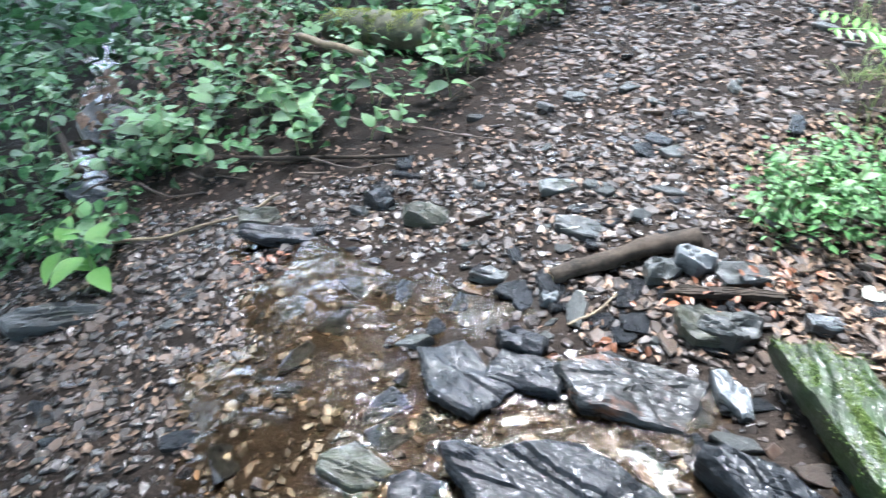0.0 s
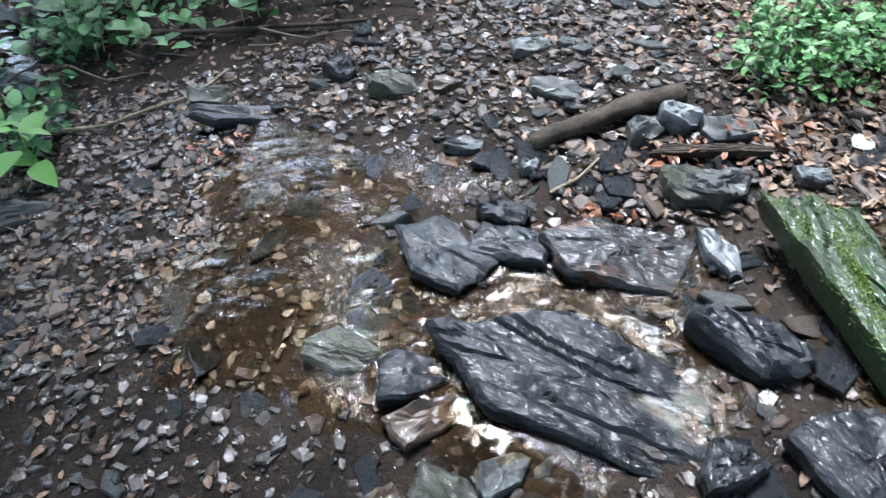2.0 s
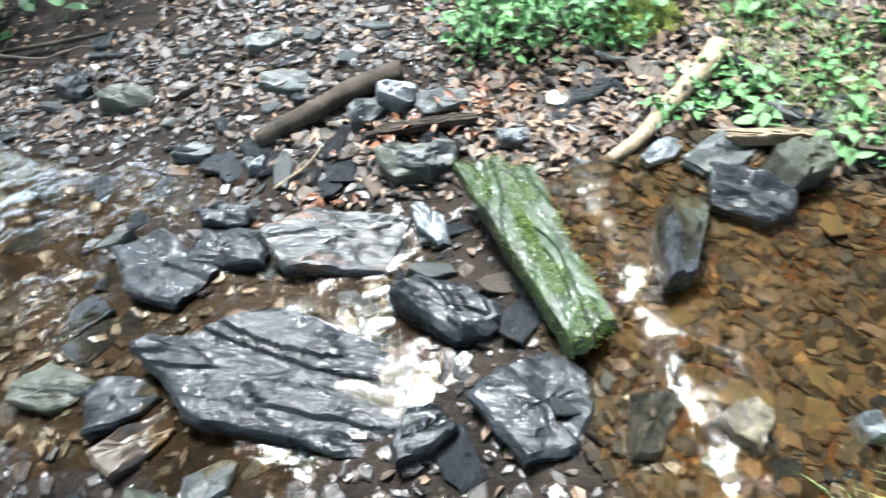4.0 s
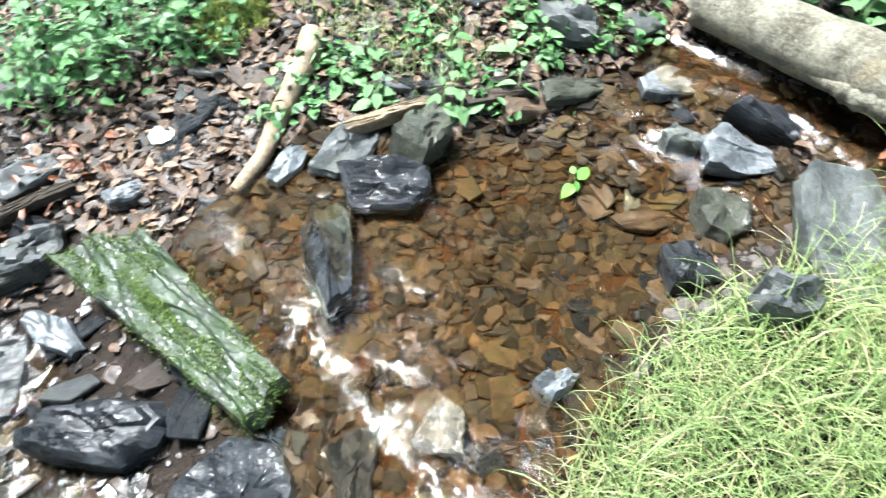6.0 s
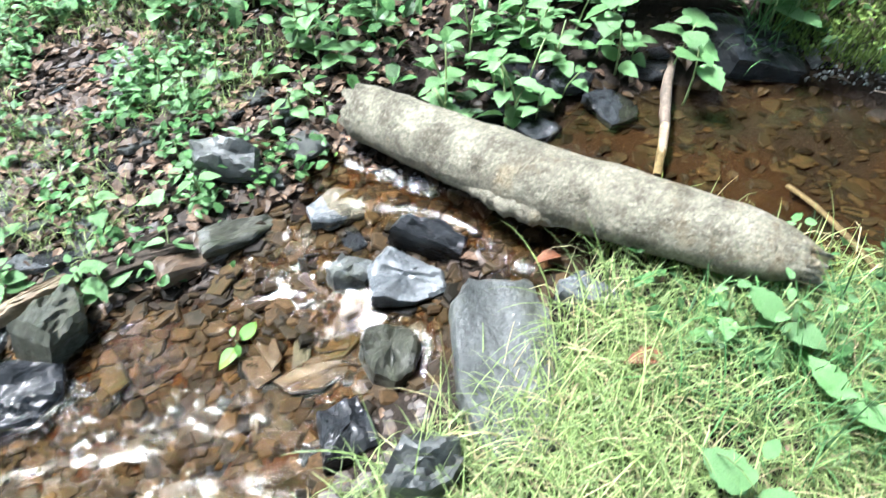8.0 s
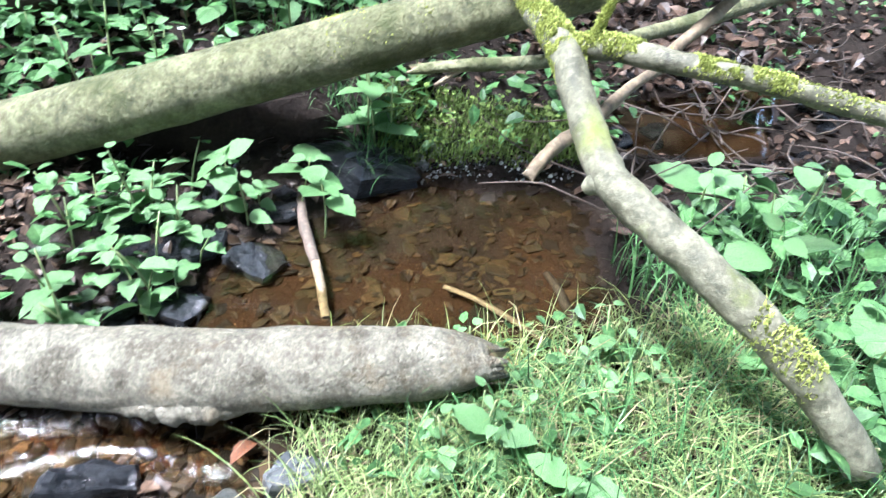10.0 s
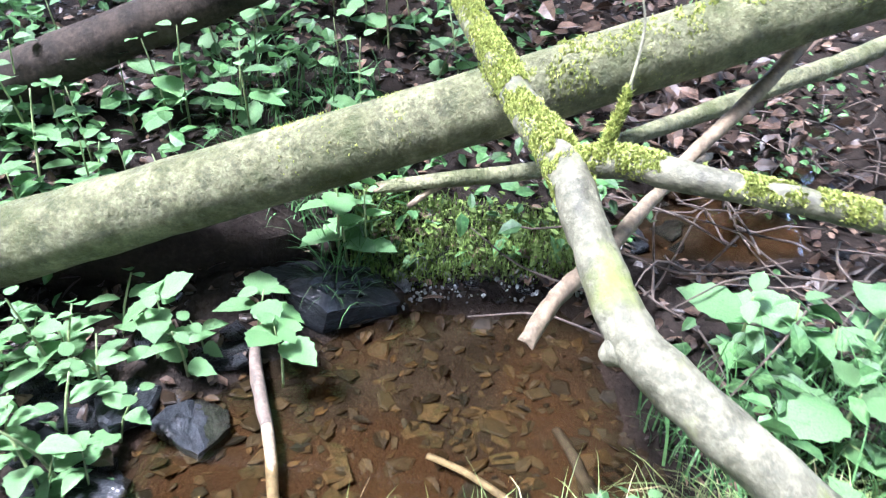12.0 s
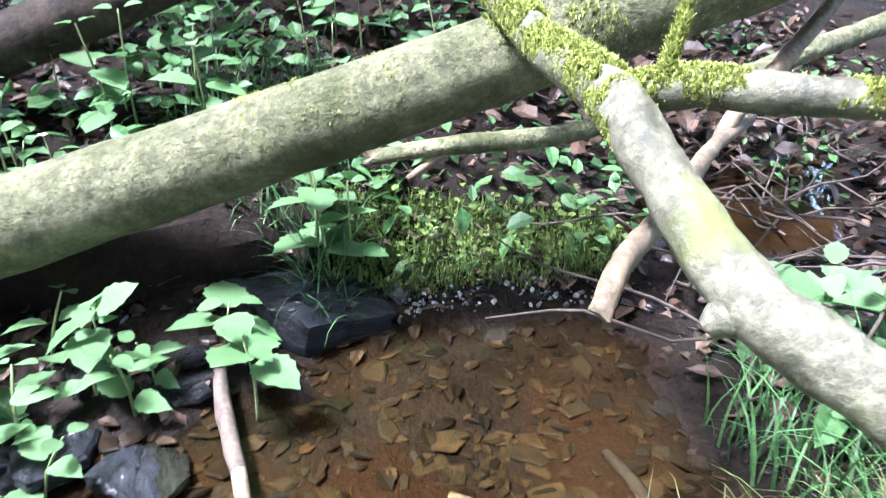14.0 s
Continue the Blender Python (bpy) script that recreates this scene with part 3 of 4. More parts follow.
stone("dark wedge of wet slate in the pool", 1.52, 1.0, .34, .13, .17, 62, 37, SLATE_WET, .1, (6, 12), 3, 6, taper=.5)
stone("mossy slate in the pool", 1.62, 1.08, .18, .10, .14, 75, 38, OLIVE_SLATE, .2, (6, 12), 2, 6)
stone("pale wet stone at the foot of the pool", 1.43, .50, .16, .11, .07, 30, 39, SLATE_PALE, .0, (6, 8), 2, 7)
stone("small pale stone at the edge of the grass", 1.66, .38, .10, .08, .10, 0, 40, SLATE_PALE, .1, (4, 8), 2, 6)
stone("grey stone block with a pale top in the grass", 2.08, .13, .16, .12, .19, -35, 41, SLATE_DRY, .1, (4, 4), 2, 8, taper=.95, ragged=.05)
stone("large flat grey slate slab leaning into the stream", 2.38, .10, .47, .25, .11, 35, 42, SLATE_DRY, .1, (7, -8), 4, 8, rough=.15, taper=.96, ragged=.07)
stone("blue grey wet slate below the log", 2.53, .46, .22, .17, .08, -62, 43, SLATE_PALE, .1, (8, 8), 3, 7)
stone("rounded grey stone below the log", 2.49, .59, .12, .11, .10, 10, 44, SLATE_DRY, .1, (4, 8), 2, 8)
stone("pointed dark slate below the log", 2.65, .45, .22, .10, .12, -70, 45, SLATE_WET, .1, (8, 14), 2, 6)
stone("pale flat stone on the bank by the log", 2.63, .76, .2, .13, .06, -42, 46, SLATE_PALE, .1, (8, 8), 2, 6)
stone("pale grey stone beside the slab", 2.63, .03, .16, .11, .10, -60, 47, SLATE_PALE, .1, (8, 8), 2, 6)
stone("dark wet stone in the shallows by the grass", 2.12, .34, .18, .13, .10, 40, 48, SLATE_WET, .2, (6, 6), 2, 7)
stone("dark round stone in the pool", 2.34, .38, .18, .15, .12, 20, 49, OLIVE_SLATE, .2, (6, 6), 2, 8)
stone("brown flat stone in the pool", 2.22, .52, .2, .12, .05, -30, 50, BROWNSTONE, .0, (4, 6), 2, 6, lift=.155)
stone("pale sliver of slate in the pool", 2.27, .60, .14, .05, .03, 35, 51, SLATE_DRY, .0, (4, 6), 1, 6, lift=.165)
stone("brown sliver of stone in the pool", 2.23, .68, .15, .07, .03, 60, 52, BROWNSTONE, .0, (4, 6), 1, 6, lift=.16)
stone("dark slate standing on the bank", 2.60, 1.12, .2, .14, .13, -60, 53, SLATE_DRY, .1, (25, 10), 2, 6)
stone("flat brown slate on the bank", 2.32, 1.02, .2, .12, .07, -10, 54, BROWNSTONE, .2, (8, 6), 2, 6)
stone("flat olive slate on the bank", 2.45, .95, .22, .1, .06, -25, 55, OLIVE_SLATE, .1, (10, 6), 2, 6)
stone("wet black stone dividing the upper pool", 3.64, -.07, .32, .24, .14, -75, 56, SLATE_WET, .3, (4, 14), 3, 8, taper=.7)
stone("dark wet stone by the post", 3.25, .2, .22, .16, .06, 20, 57, SLATE_WET, .3, (6, 6), 2, 7)
stone("dark wet stone on the bank", 3.12, .38, .2, .13, .06, 60, 58, SLATE_WET, .3, (6, 6), 2, 7)
stone("dark slate on the bank under the herbs", 3.3, .35, .18, .13, .06, 10, 59, SLATE_WET, .3, (6, 6), 2, 7)
stone("long pale grey stone on the bank", -1.9, 2.38, .52, .20, .14, 8, 60, SLATE_DRY, .3, (4, 0), 3, 8)
stone("mossy stone at the edge of the shallows", -1.0, 3.0, .26, .18, .12, 20, 61, OLIVE_SLATE, .3, (6, 6), 2, 7)
stone("flat dark slate in the shallows", -.75, 2.75, .5, .14, .08, 5, 62, SLATE_WET, .3, (6, 6), 2, 7)
stone("large grey boulder in the undergrowth", -2.5, 4.6, .6, .5, .2, 5, 63, SLATE_DRY, .3, (6, 6), 2, 8)
stone("white wet stone in the side stream", -2.25, 3.6, .3, .16, .12, 5, 64, SLATE_PALE, .2, (6, 6), 2, 8)

# loose slates that can be told apart
def deep(x, y):
    return 1.0 if in_stream(x, y) > .6 and ground_at(x, y) < water_at(x, y) - .045 else 0.0


KINDS = [stone_mesh(1, .62, .28, 200 + i, m, 5 + i % 3, 1, .1) for i, m in enumerate([SLATE_DRY, SLATE_DRY, SLATE_WET, SLATE_DRY, BROWNSTONE, SLATE_WET, SLATE_DRY, SLATE_PALE])]
BED_PLATE = stone_mesh(1, .62, .28, 231, SILTED, 5, 1, .1)
rr = random.Random(5)


def loose(name, n, box, size, seed, kinds, label, group, keep=None, flat=1.0):
    for x, y, z in spread(n, box, seed, keep):
        s = size[0] + (size[1] - size[0]) * rr.random() ** 1.8
        ob = part(name, rr.choice(kinds), None, pose(x, y, z + s * .05 * flat, rr.gauss(0, 9), rr.gauss(0, 9), rr.uniform(0, 360)) @ Matrix.Diagonal((s, s * rr.uniform(.7, 1.2), s * rr.uniform(.5, 1.1) * flat, 1)))
        tagged(ob, label, "stone", group)


def dry(x, y):
    return 1.0 if ground_at(x, y) > water_at(x, y) + .01 or in_stream(x, y) < .2 else 0.0


def wet(x, y):
    return 1.0 - dry(x, y)


def path(x, y):
    c = .55 + .42 * max(0, y - 2.0) + .05 * max(0, y - 4)
    shore = .8 * smooth(-2.6, -1.9, x) * (1 - smooth(3.1, 3.4, y)) if x < .6 else 0
    return max(1 - smooth(.75, 1.25, abs(x - c)), shore) * dry(x, y)


def shallows(x, y):
    return max(in_stream(x, y), .7 * path(x, y), .35 * smooth(-2.2, -1.4, x) * (1 - smooth(2.9, 3.3, y)))


loose("path_slate", 90, (-.6, 1.9, 3.0, 6.0), (.07, .2), 61, KINDS[:4] + KINDS[4:5], "flat slate trodden into the brown path", "slates on the path", path)
loose("wet_slate", 120, (-1.9, .2, 1.35, 3.2), (.07, .2), 62, KINDS[:1] + KINDS[2:3] + KINDS[4:6], "wet slate in the stream bed", "slates in the ford", shallows, .7)
loose("slate_plate", 46, (-.9, .45, 1.15, 2.2), (.12, .26), 65, KINDS[2:3] + KINDS[5:6], "flat dark wet slate plate in the ford", "slate plates in the ford", shallows, .4)
loose("silted_slate", 80, (1.3, .3, 2.7, 1.2), (.06, .15), 63, [BED_PLATE, BED_PLATE, KINDS[4], KINDS[2]], "silted slate on the bed of the pool", "slates in the pool", wet, .5)
loose("wet_slate", 40, (-3.2, 3.3, -1.8, 5.6), (.08, .22), 66, KINDS[2:3] + KINDS[5:6] + KINDS[7:8], "wet slate in the side stream", "slates in the side stream", lambda x, y: 1 - smooth(.1, .24, side_stream(x, y)))
loose("silted_slate", 22, (2.95, -.85, 3.75, .1), (.07, .17), 67, [BED_PLATE], "silted flat slate on the bed of the upper pool", "slates in the upper pool", deep, .2)
loose("dark_stone", 30, (2.9, .1, 3.5, .62), (.06, .16), 68, KINDS[2:3] + KINDS[5:6], "dark wet stone on the muddy bank", "stones on the muddy bank", dry, .9)
# added stones, some pale, in place of glints on trickling water
loose("dark_stone", 16, (3.68, -.85, 3.82, -.2), (.05, .1), 69, KINDS[7:8] + KINDS[2:3], "small wet stone added for glints at the foot of the mossy bank", "stones under the moss", None, 1.0)
loose("dark_stone", 24, (3.8, -2.0, 4.6, -.9), (.07, .18), 70, KINDS[2:3] + KINDS[5:6], "dark wet stone in the stream behind the branches", "stones in the back stream", None, .8)
loose("slate", 70, (1.4, .95, 2.9, 1.9), (.07, .2), 64, KINDS, "loose slate on the stony bank", "slates on the bank", dry, .6)

part_stuff = [
    ("gravel", scatter_chips("gravel", spread(7500, (-2.4, 1.6, 3.6, 7), 71, path), (.02, .10), GRAVEL, 71), "small slate chips trodden into the path", "gravel"),
    ("gravel", scatter_chips("gravel", spread(9000, (-2.4, .0, 1.3, 3.3), 72), (.015, .085), GRAVEL_WET, 72), "wet slate chips in the ford", "gravel"),
    ("gravel", scatter_chips("gravel", spread(7500, (1.1, .0, 2.85, 1.6), 73, wet), (.012, .085), BEDSTONE, 73), "rusty silted stone chips on the pool bed", "gravel"),
    ("gravel", scatter_chips("gravel", spread(2400, (1.2, .2, 3.0, 2.0), 74, dry), (.015, .08), GRAVEL, 74), "slate chips on the bank", "gravel"),
    ("gravel", scatter_chips("gravel", spread(420, (2.85, -.9, 3.8, .3), 75, wet), (.02, .09), BEDSTONE, 75, .1), "silted stone chips on the upper pool bed", "gravel"),
    ("gravel", scatter_chips("gravel", spread(2200, (2.6, -1.6, 5.0, 1.6), 76, dry), (.015, .06), GRAVEL_WET, 76), "dark stone chips on the bank", "gravel"),
    ("leaf_litter", scatter_leaves("leaf_litter", spread(8000, (-2.5, 1.5, 3.6, 7), 81, dry), (.018, .05), LITTER, 81, .3, .6, .012), "brown dead leaves on the path", "leaf litter"),
    ("leaf_litter", scatter_leaves("leaf_litter", spread(300, (2.85, -.9, 3.8, .3), 84, wet), (.02, .06), BEDSTONE, 84, .15, .5, .006), "sodden brown leaves on the upper pool bed", "leaf litter"),
    ("leaf_litter", scatter_leaves("leaf_litter", spread(6500, (1.2, .85, 4.0, 3.0), 82, dry), (.018, .055), LITTER, 82, .4, .6, .015), "brown dead leaves on the bank", "leaf litter"),
    ("leaf_litter", scatter_leaves("leaf_litter", spread(4200, (2.6, -2.4, 6.0, 2.4), 83, dry), (.025, .07), LITTER_WET, 83, .5, .6, .015), "brown dead leaves on the banks of the pool", "leaf litter"),
    ("leaf_litter", scatter_leaves("leaf_litter", spread(9000, (-5, -4.5, 7.5, 2.6), 85, dry), (.025, .06), LITTER, 85, .4, .6, .01), "brown dead leaves on the woodland floor", "leaf litter"),
]
for name_, me_, label_, cat_ in part_stuff:
    tagged(part(name_, me_), label_, cat_, kind="stuff")


# ---- logs and branches ----
def limb(name, label, pts, radii, mats, category="branch", **kw):
    thing = tagged(new(name), label, category)
    me, line = tube_mesh("wood", pts, radii, mats, **kw)
    part("wood", me, thing)
    return thing, line


def moss_on(thing, line, lo, hi, n, seed, mat=MOSS, length=(.008, .022), bare=-.22):
    """Tufts of moss over part of a limb's upper side."""
    r, spots = random.Random(seed), []
    a, b = int(lo * (len(line) - 1)), int(hi * (len(line) - 1))
    for _ in range(n):
        i = r.randint(a, max(a, b - 1))
        q, rad = line[i]
        nxt = line[min(i + 1, len(line) - 1)][0]
        q = q.lerp(nxt, r.random())
        d = (nxt - line[max(0, i - 1)][0]).normalized()
        s = d.cross(Vector((0, 0, 1))).normalized()
        th = r.gauss(math.pi / 2, 1.15)
        w = s * math.cos(th) + s.cross(d) * math.sin(th)
        if noise.noise((q + w * rad) * 8 + Vector((seed, 0, 0))) + .4 * noise.noise((q + w * rad) * 40) < bare:
            continue
        spots.append(tuple(q + w * rad * .98))
    part("moss", scatter_blades("moss", spots, length, (.004, .008), mat, seed, .7, 2), thing, None, "yellow green moss")["kind"] = "stuff"


fallen, ln = limb("fallen_log", "pale weathered log lying across the stream", [(2.885, .82, .44), (2.86, .62, .452), (2.815, .28, .472), (2.79, -.02, .502), (2.775, -.24, .527), (2.765, -.33, .54), (2.76, -.39, .545)], [.082, .088, .094, .086, .078, .06, .035], [BARK_LOG, ENDGRAIN], "log", sides=32, seed=3, rough=.055, step=.015, splinter=.03)
burl, _ = tube_mesh("burl", [(2.765, .44, .43), (2.752, .32, .435), (2.742, .2, .442), (2.755, .08, .46)], [.012, .036, .04, .012], [BARK_LOG, BARK_LOG], 14, 21, .3, .012)
part("burl", burl, fallen, None, "ochre flaking burl")
trunk, tl = limb("fallen_tree", "long smooth olive grey trunk fallen across the stream", [(3.66, 2.3, 0.385), (3.6, 1.3, 0.555), (3.58, 0.9, 0.655), (3.58, 0.43, 0.785), (3.6, -0.15, 0.945), (3.61, -0.735, 1.115), (3.65, -1.4, 1.305), (3.75, -2.6, 1.655), (3.9, -4.5, 2.255)], [.105, .10, .095, .09, .083, .08, .076, .07, .05], [BARK_PALE, ENDGRAIN], "trunk", sides=24, seed=5, rough=.05, step=.03)
moss_on(trunk, tl, .335, .375, 500, 6, MOSS, (.004, .01))
moss_on(trunk, tl, .405, .56, 9000, 7, MOSS, (.005, .016), .05)
mossy, ml = limb("mossy_branch", "pale bark branch with yellow green moss over the pool", [(4.2, -.36, 1.36), (3.75, -.44, 1.20), (3.56, -.48, 1.14), (3.42, -.51, 1.09), (3.22, -.55, 1.05), (3.06, -.57, .98), (2.90, -.60, .905), (2.78, -.68, .86), (2.66, -.78, .80), (2.56, -.9, .70), (2.48, -1.02, .55)], [.03, .033, .035, .035, .039, .035, .038, .039, .038, .036, .034], [BARK_MOSS, ENDGRAIN], sides=18, seed=8, rough=.14, step=.02)
moss_on(mossy, ml, .12, .56, 15000, 9, MOSS, (.004, .014))
moss_on(mossy, ml, .84, .93, 900, 10, MOSS, (.005, .016))
side, sl = limb("mossy_branch", "mossy side branch leaving the fork over the pool", [(3.21, -.56, 1.05), (3.187, -.638, 1.066), (3.106, -.728, 1.07), (3.047, -.813, 1.07), (3.0, -.883, 1.07), (2.96, -1.01, 1.05), (2.9, -1.3, .98), (2.85, -1.7, .8), (2.8, -1.95, .55)], [.03, .028, .026, .022, .021, .021, .02, .02, .018], [BARK_MOSS, ENDGRAIN], sides=14, seed=12, rough=.14, step=.02)
moss_on(side, sl, 0, .3, 7000, 13, MOSS, (.004, .010))
moss_on(side, sl, .3, .55, 900, 14, MOSS, (.003, .008), .2)
moss_on(side, sl, .55, .9, 5000, 17, MOSS, (.004, .012))
up, ul = limb("twig", "thin mossy upright twig growing from the fork", [(3.185, -.60, 1.06), (3.231, -.647, 1.142), (3.259, -.665, 1.186), (3.327, -.698, 1.26), (3.36, -.69, 1.33)], [.011, .007, .0035, .0025, .0015], [BARK_MOSS, ENDGRAIN], "twig", sides=8, seed=15, step=.02)
moss_on(up, ul, 0, .5, 1800, 16, MOSS, (.008, .02))
limb("dead_branch", "broken dead branch under the fallen trunk", [(3.427, -.223, .917), (3.433, -.355, .929), (3.53, -.59, .91), (3.75, -.893, .906), (3.946, -1.209, .918), (4.145, -1.591, .96), (4.5, -2.3, 1.0), (4.6, -2.6, .6)], [.012, .017, .019, .021, .028, .032, .03, .03], [BARK_PALE, WOOD_PALE], sides=12, seed=17, rough=.15, step=.03, splinter=.02)
limb("dead_branch", "pale short spur of broken dead wood", [(3.40, -.28, .885), (3.425, -.33, .91), (3.44, -.38, .93)], [.006, .008, .009], [WOOD_PALE, WOOD_PALE], sides=8, seed=18, step=.02)
limb("dead_branch", "bare grey dead branch leaning on the trunk", [(3.45, -.85, .90), (3.489, -.897, .938), (3.61, -1.063, 1.02), (3.74, -1.251, 1.14), (3.9, -1.45, 1.3)], [.013, .016, .018, .018, .015], [WOOD_PALE, WOOD_PALE], sides=10, seed=19, rough=.15, step=.03)
limb("dead_branch", "pale dead branch with a broken tip above the pool", [(2.932, -.448, .889), (3.0, -.49, .893), (3.054, -.529, .896), (3.174, -.636, .902), (3.36, -.789, .919), (3.6, -1.0, .9)], [.013, .014, .016, .017, .014, .012], [WOOD_PALE, WOOD_PALE], sides=10, seed=20, rough=.2, step=.015, splinter=.012)


def lying(name, label, a, b, r0, r1, mats, seed, raise_=0.0, sag=0.0, category="branch", **kw):
    """A branch that lies on the ground from a to b."""
    rl = random.Random(seed)
    pts = []
    for i in range(6):
        t = i / 5
        x, y = a[0] + (b[0] - a[0]) * t + rl.gauss(0, .012), a[1] + (b[1] - a[1]) * t + rl.gauss(0, .012)
        pts.append((x, y, max(ground_at(x, y), water_at(x, y) - .05 if in_stream(x, y) > .4 else -9) + (r0 + (r1 - r0) * t) * .8 + raise_ + sag * math.sin(math.pi * t)))
    return limb(name, label, pts, [r0 + (r1 - r0) * i / 5 for i in range(6)], mats, category, seed=seed, **kw)


def plank(label, a, b, w, h, mat, seed, lift):
    """A flat split piece of wood, broken at both ends, lying on the ground from a to b."""
    za, zb = ground_at(*a), ground_at(*b)
    l = math.hypot(b[0] - a[0], b[1] - a[1])
    m = pose((a[0] + b[0]) / 2, (a[1] + b[1]) / 2, (za + zb) / 2 + lift, 0, -math.degrees(math.atan2(zb - za, l)), math.degrees(math.atan2(b[1] - a[1], b[0] - a[0])))
    tagged(part("weathered_plank", stone_mesh(l, w, h, seed, mat, 4, 6, .3, .9, 0, .1), None, m), label, "wood")


lying("dead_branch", "dark rotten branch lying at the edge of the ford", (.44, 2.12), (1.04, 2.20), .035, .045, [WOOD_DARK, ENDGRAIN], 31, .01, rough=.2)
plank("flat weathered piece of dark wood", (.80, 1.95), (1.24, 1.82), .065, .028, WOOD_DARK, 32, .035)
lying("stick", "thick pale stick lying on the bank", (1.53, 1.40), (2.07, 1.69), .02, .042, [WOOD_PALE, ENDGRAIN], 33, .01, category="stick", rough=.15)
plank("pale split piece of wood on the bank", (1.80, 1.36), (2.12, 1.20), .06, .035, WOOD_PALE, 34, .03)
plank("brown flaking piece of rotten wood", (2.13, 1.20), (2.36, 1.03), .10, .04, WOOD_DARK, 35, .03)
lying("twig", "thin pale twig lying in the shallows", (-1.85, 2.96), (-1.05, 3.03), .011, .007, [WOOD_PALE, WOOD_PALE], 36, .02, category="twig", sides=8)
lying("twig", "thin bent twig crossing the shallows", (-1.1, 3.05), (-.9, 3.2), .012, .006, [WOOD_PALE, WOOD_PALE], 37, .03, category="twig", sides=8)
lying("twig", "thin pale twig beside wet slates", (.48, 1.87), (.68, 1.96), .007, .005, [WOOD_PALE, WOOD_PALE], 38, .02, category="twig", sides=7)
lying("stick", "pale dead stick lying in green undergrowth", (-1.05, 4.85), (-.5, 4.25), .03, .02, [WOOD_PALE, WOOD_PALE], 39, .32, category="stick")
lying("dead_branch", "dark bent branch in the undergrowth", (-3.3, 5.1), (-2.35, 3.75), .03, .022, [WOOD_DARK, WOOD_DARK], 40, .1)
lying("root", "thin brown root along the undercut bank", (-2.9, 4.5), (-1.4, 3.75), .018, .014, [WOOD_DARK, WOOD_DARK], 41, .03, category="root")
lying("root", "thin brown root along the undercut bank", (-1.5, 3.8), (-.2, 3.35), .016, .01, [WOOD_DARK, WOOD_DARK], 42, .03, category="root")
lying("post", "short rotten stick standing in the bank", (-1.42, 3.5), (-1.4, 3.58), .035, .03, [WOOD_DARK, WOOD_DARK], 43, .06, category="post")
mlog, mll = lying("mossy_log", "mossy green log with a pale cut end", (-.95, 5.75), (-.06, 4.95), .13, .15, [BARK_MOSS, ENDGRAIN], 44, .02, category="log", sides=20, step=.06)
moss_on(mlog, mll, 0, .95, 6000, 60, MOSS, (.012, .03))
lying("twig", "thin pale twig on the upper pool's edge", (3.13, -.32), (2.84, -.64), .008, .01, [WOOD_PALE, WOOD_PALE], 45, .03, category="twig", sides=7)
lying("twig", "thin brown twig on the upper pool's edge", (2.92, -.1), (2.86, -.5), .005, .007, [WOOD_PALE, WOOD_PALE], 46, .02, category="twig", sides=7)
lying("stick", "dark wet stick half under water", (3.2, -.60), (2.95, -.63), .012, .016, [WOOD_DARK, WOOD_DARK], 47, .0, category="stick", sides=8)
pst, _ = limb("post", "rotten stick with a bare pale foot at the pool's edge", [(3.22, .035, .458), (3.35, .075, .475), (3.47, .10, .505)], [.014, .016, .013], [TWIG, TWIG], "stick", sides=10, seed=48, rough=.25)
part("bare_wood", tube_mesh("wood", [(3.02, -.01, .43), (3.12, .01, .445), (3.225, .035, .458)], [.012, .0125, .0135], [WOOD_PALE, WOOD_DARK], 10, 52, .2, .03)[0], pst, None, "pale bare wood")
tagged(part("earth_bank", stone_mesh(1.0, .22, .40, 431, SOIL, 9, 4, .12, .8), None, pose(3.75, .5, .50, 0, 0, 92)), "dark undercut earth bank under the fallen tree", "earth bank")
# the dark wood colour also carries the shade on this trunk
limb("fallen_tree", "trunk lying behind the herbs, its shade put into the dark colour", [(4.0, 1.9, .66), (4.1, 1.2, .84), (4.16, .94, .92), (4.2, .72, 1.0), (4.25, .52, 1.07), (4.3, .21, 1.18), (4.45, -.4, 1.42), (4.7, -1.4, 1.8)], [.085, .08, .078, .075, .075, .07, .06, .05], [WOOD_DARK, ENDGRAIN], "trunk", sides=14, seed=49, rough=.1, step=.06)


# ---- moss, grass and herbs ----
def slab_moss(ob, n, seed, l, w, h):
    """Short moss over the upper face of a slab, as a part of it."""
    r, spots = random.Random(seed), []
    tops = [(v.co.x, v.co.y, v.co.z) for v in ob.data.vertices if v.co.z > h * .3]
    for _ in range(n):
        x, y, z = r.choice(tops)
        x, y = x + r.gauss(0, .012), y + r.gauss(0, .012)
        if noise.noise(Vector((x * 7, y * 12, seed))) > -.05:
            spots.append((x, y, z - .003))
    part("moss", scatter_blades("moss", spots, (.004, .010), (.003, .006), MOSS_DEEP, seed, .8, 2), ob, None, "dark green wet moss")["kind"] = "stuff"


slab_moss(moss_slab, 12000, 91, .80, .23, .115)


def grassy(x, y):
    edge = .30 - .22 * smooth(1.9, 2.5, x) + .05 * noise.noise(Vector((x * 5, y * 5, 3)))
    west = 1.5 + .12 * noise.noise(Vector((y * 3, 1, 7))) + .5 * smooth(-.9, -1.6, y)
    if x < west or x > 2.95 or y > edge:
        return 0
    return smooth(-1.5, -.9, y + .3 * noise.noise(Vector((x * 3, y * 3, 4)))) * min(1, (edge - y) / .12) * (1 - smooth(2.6, 2.95, x) * .6) * (.55 + .45 * noise.noise(Vector((x * 4, y * 4, 0))))


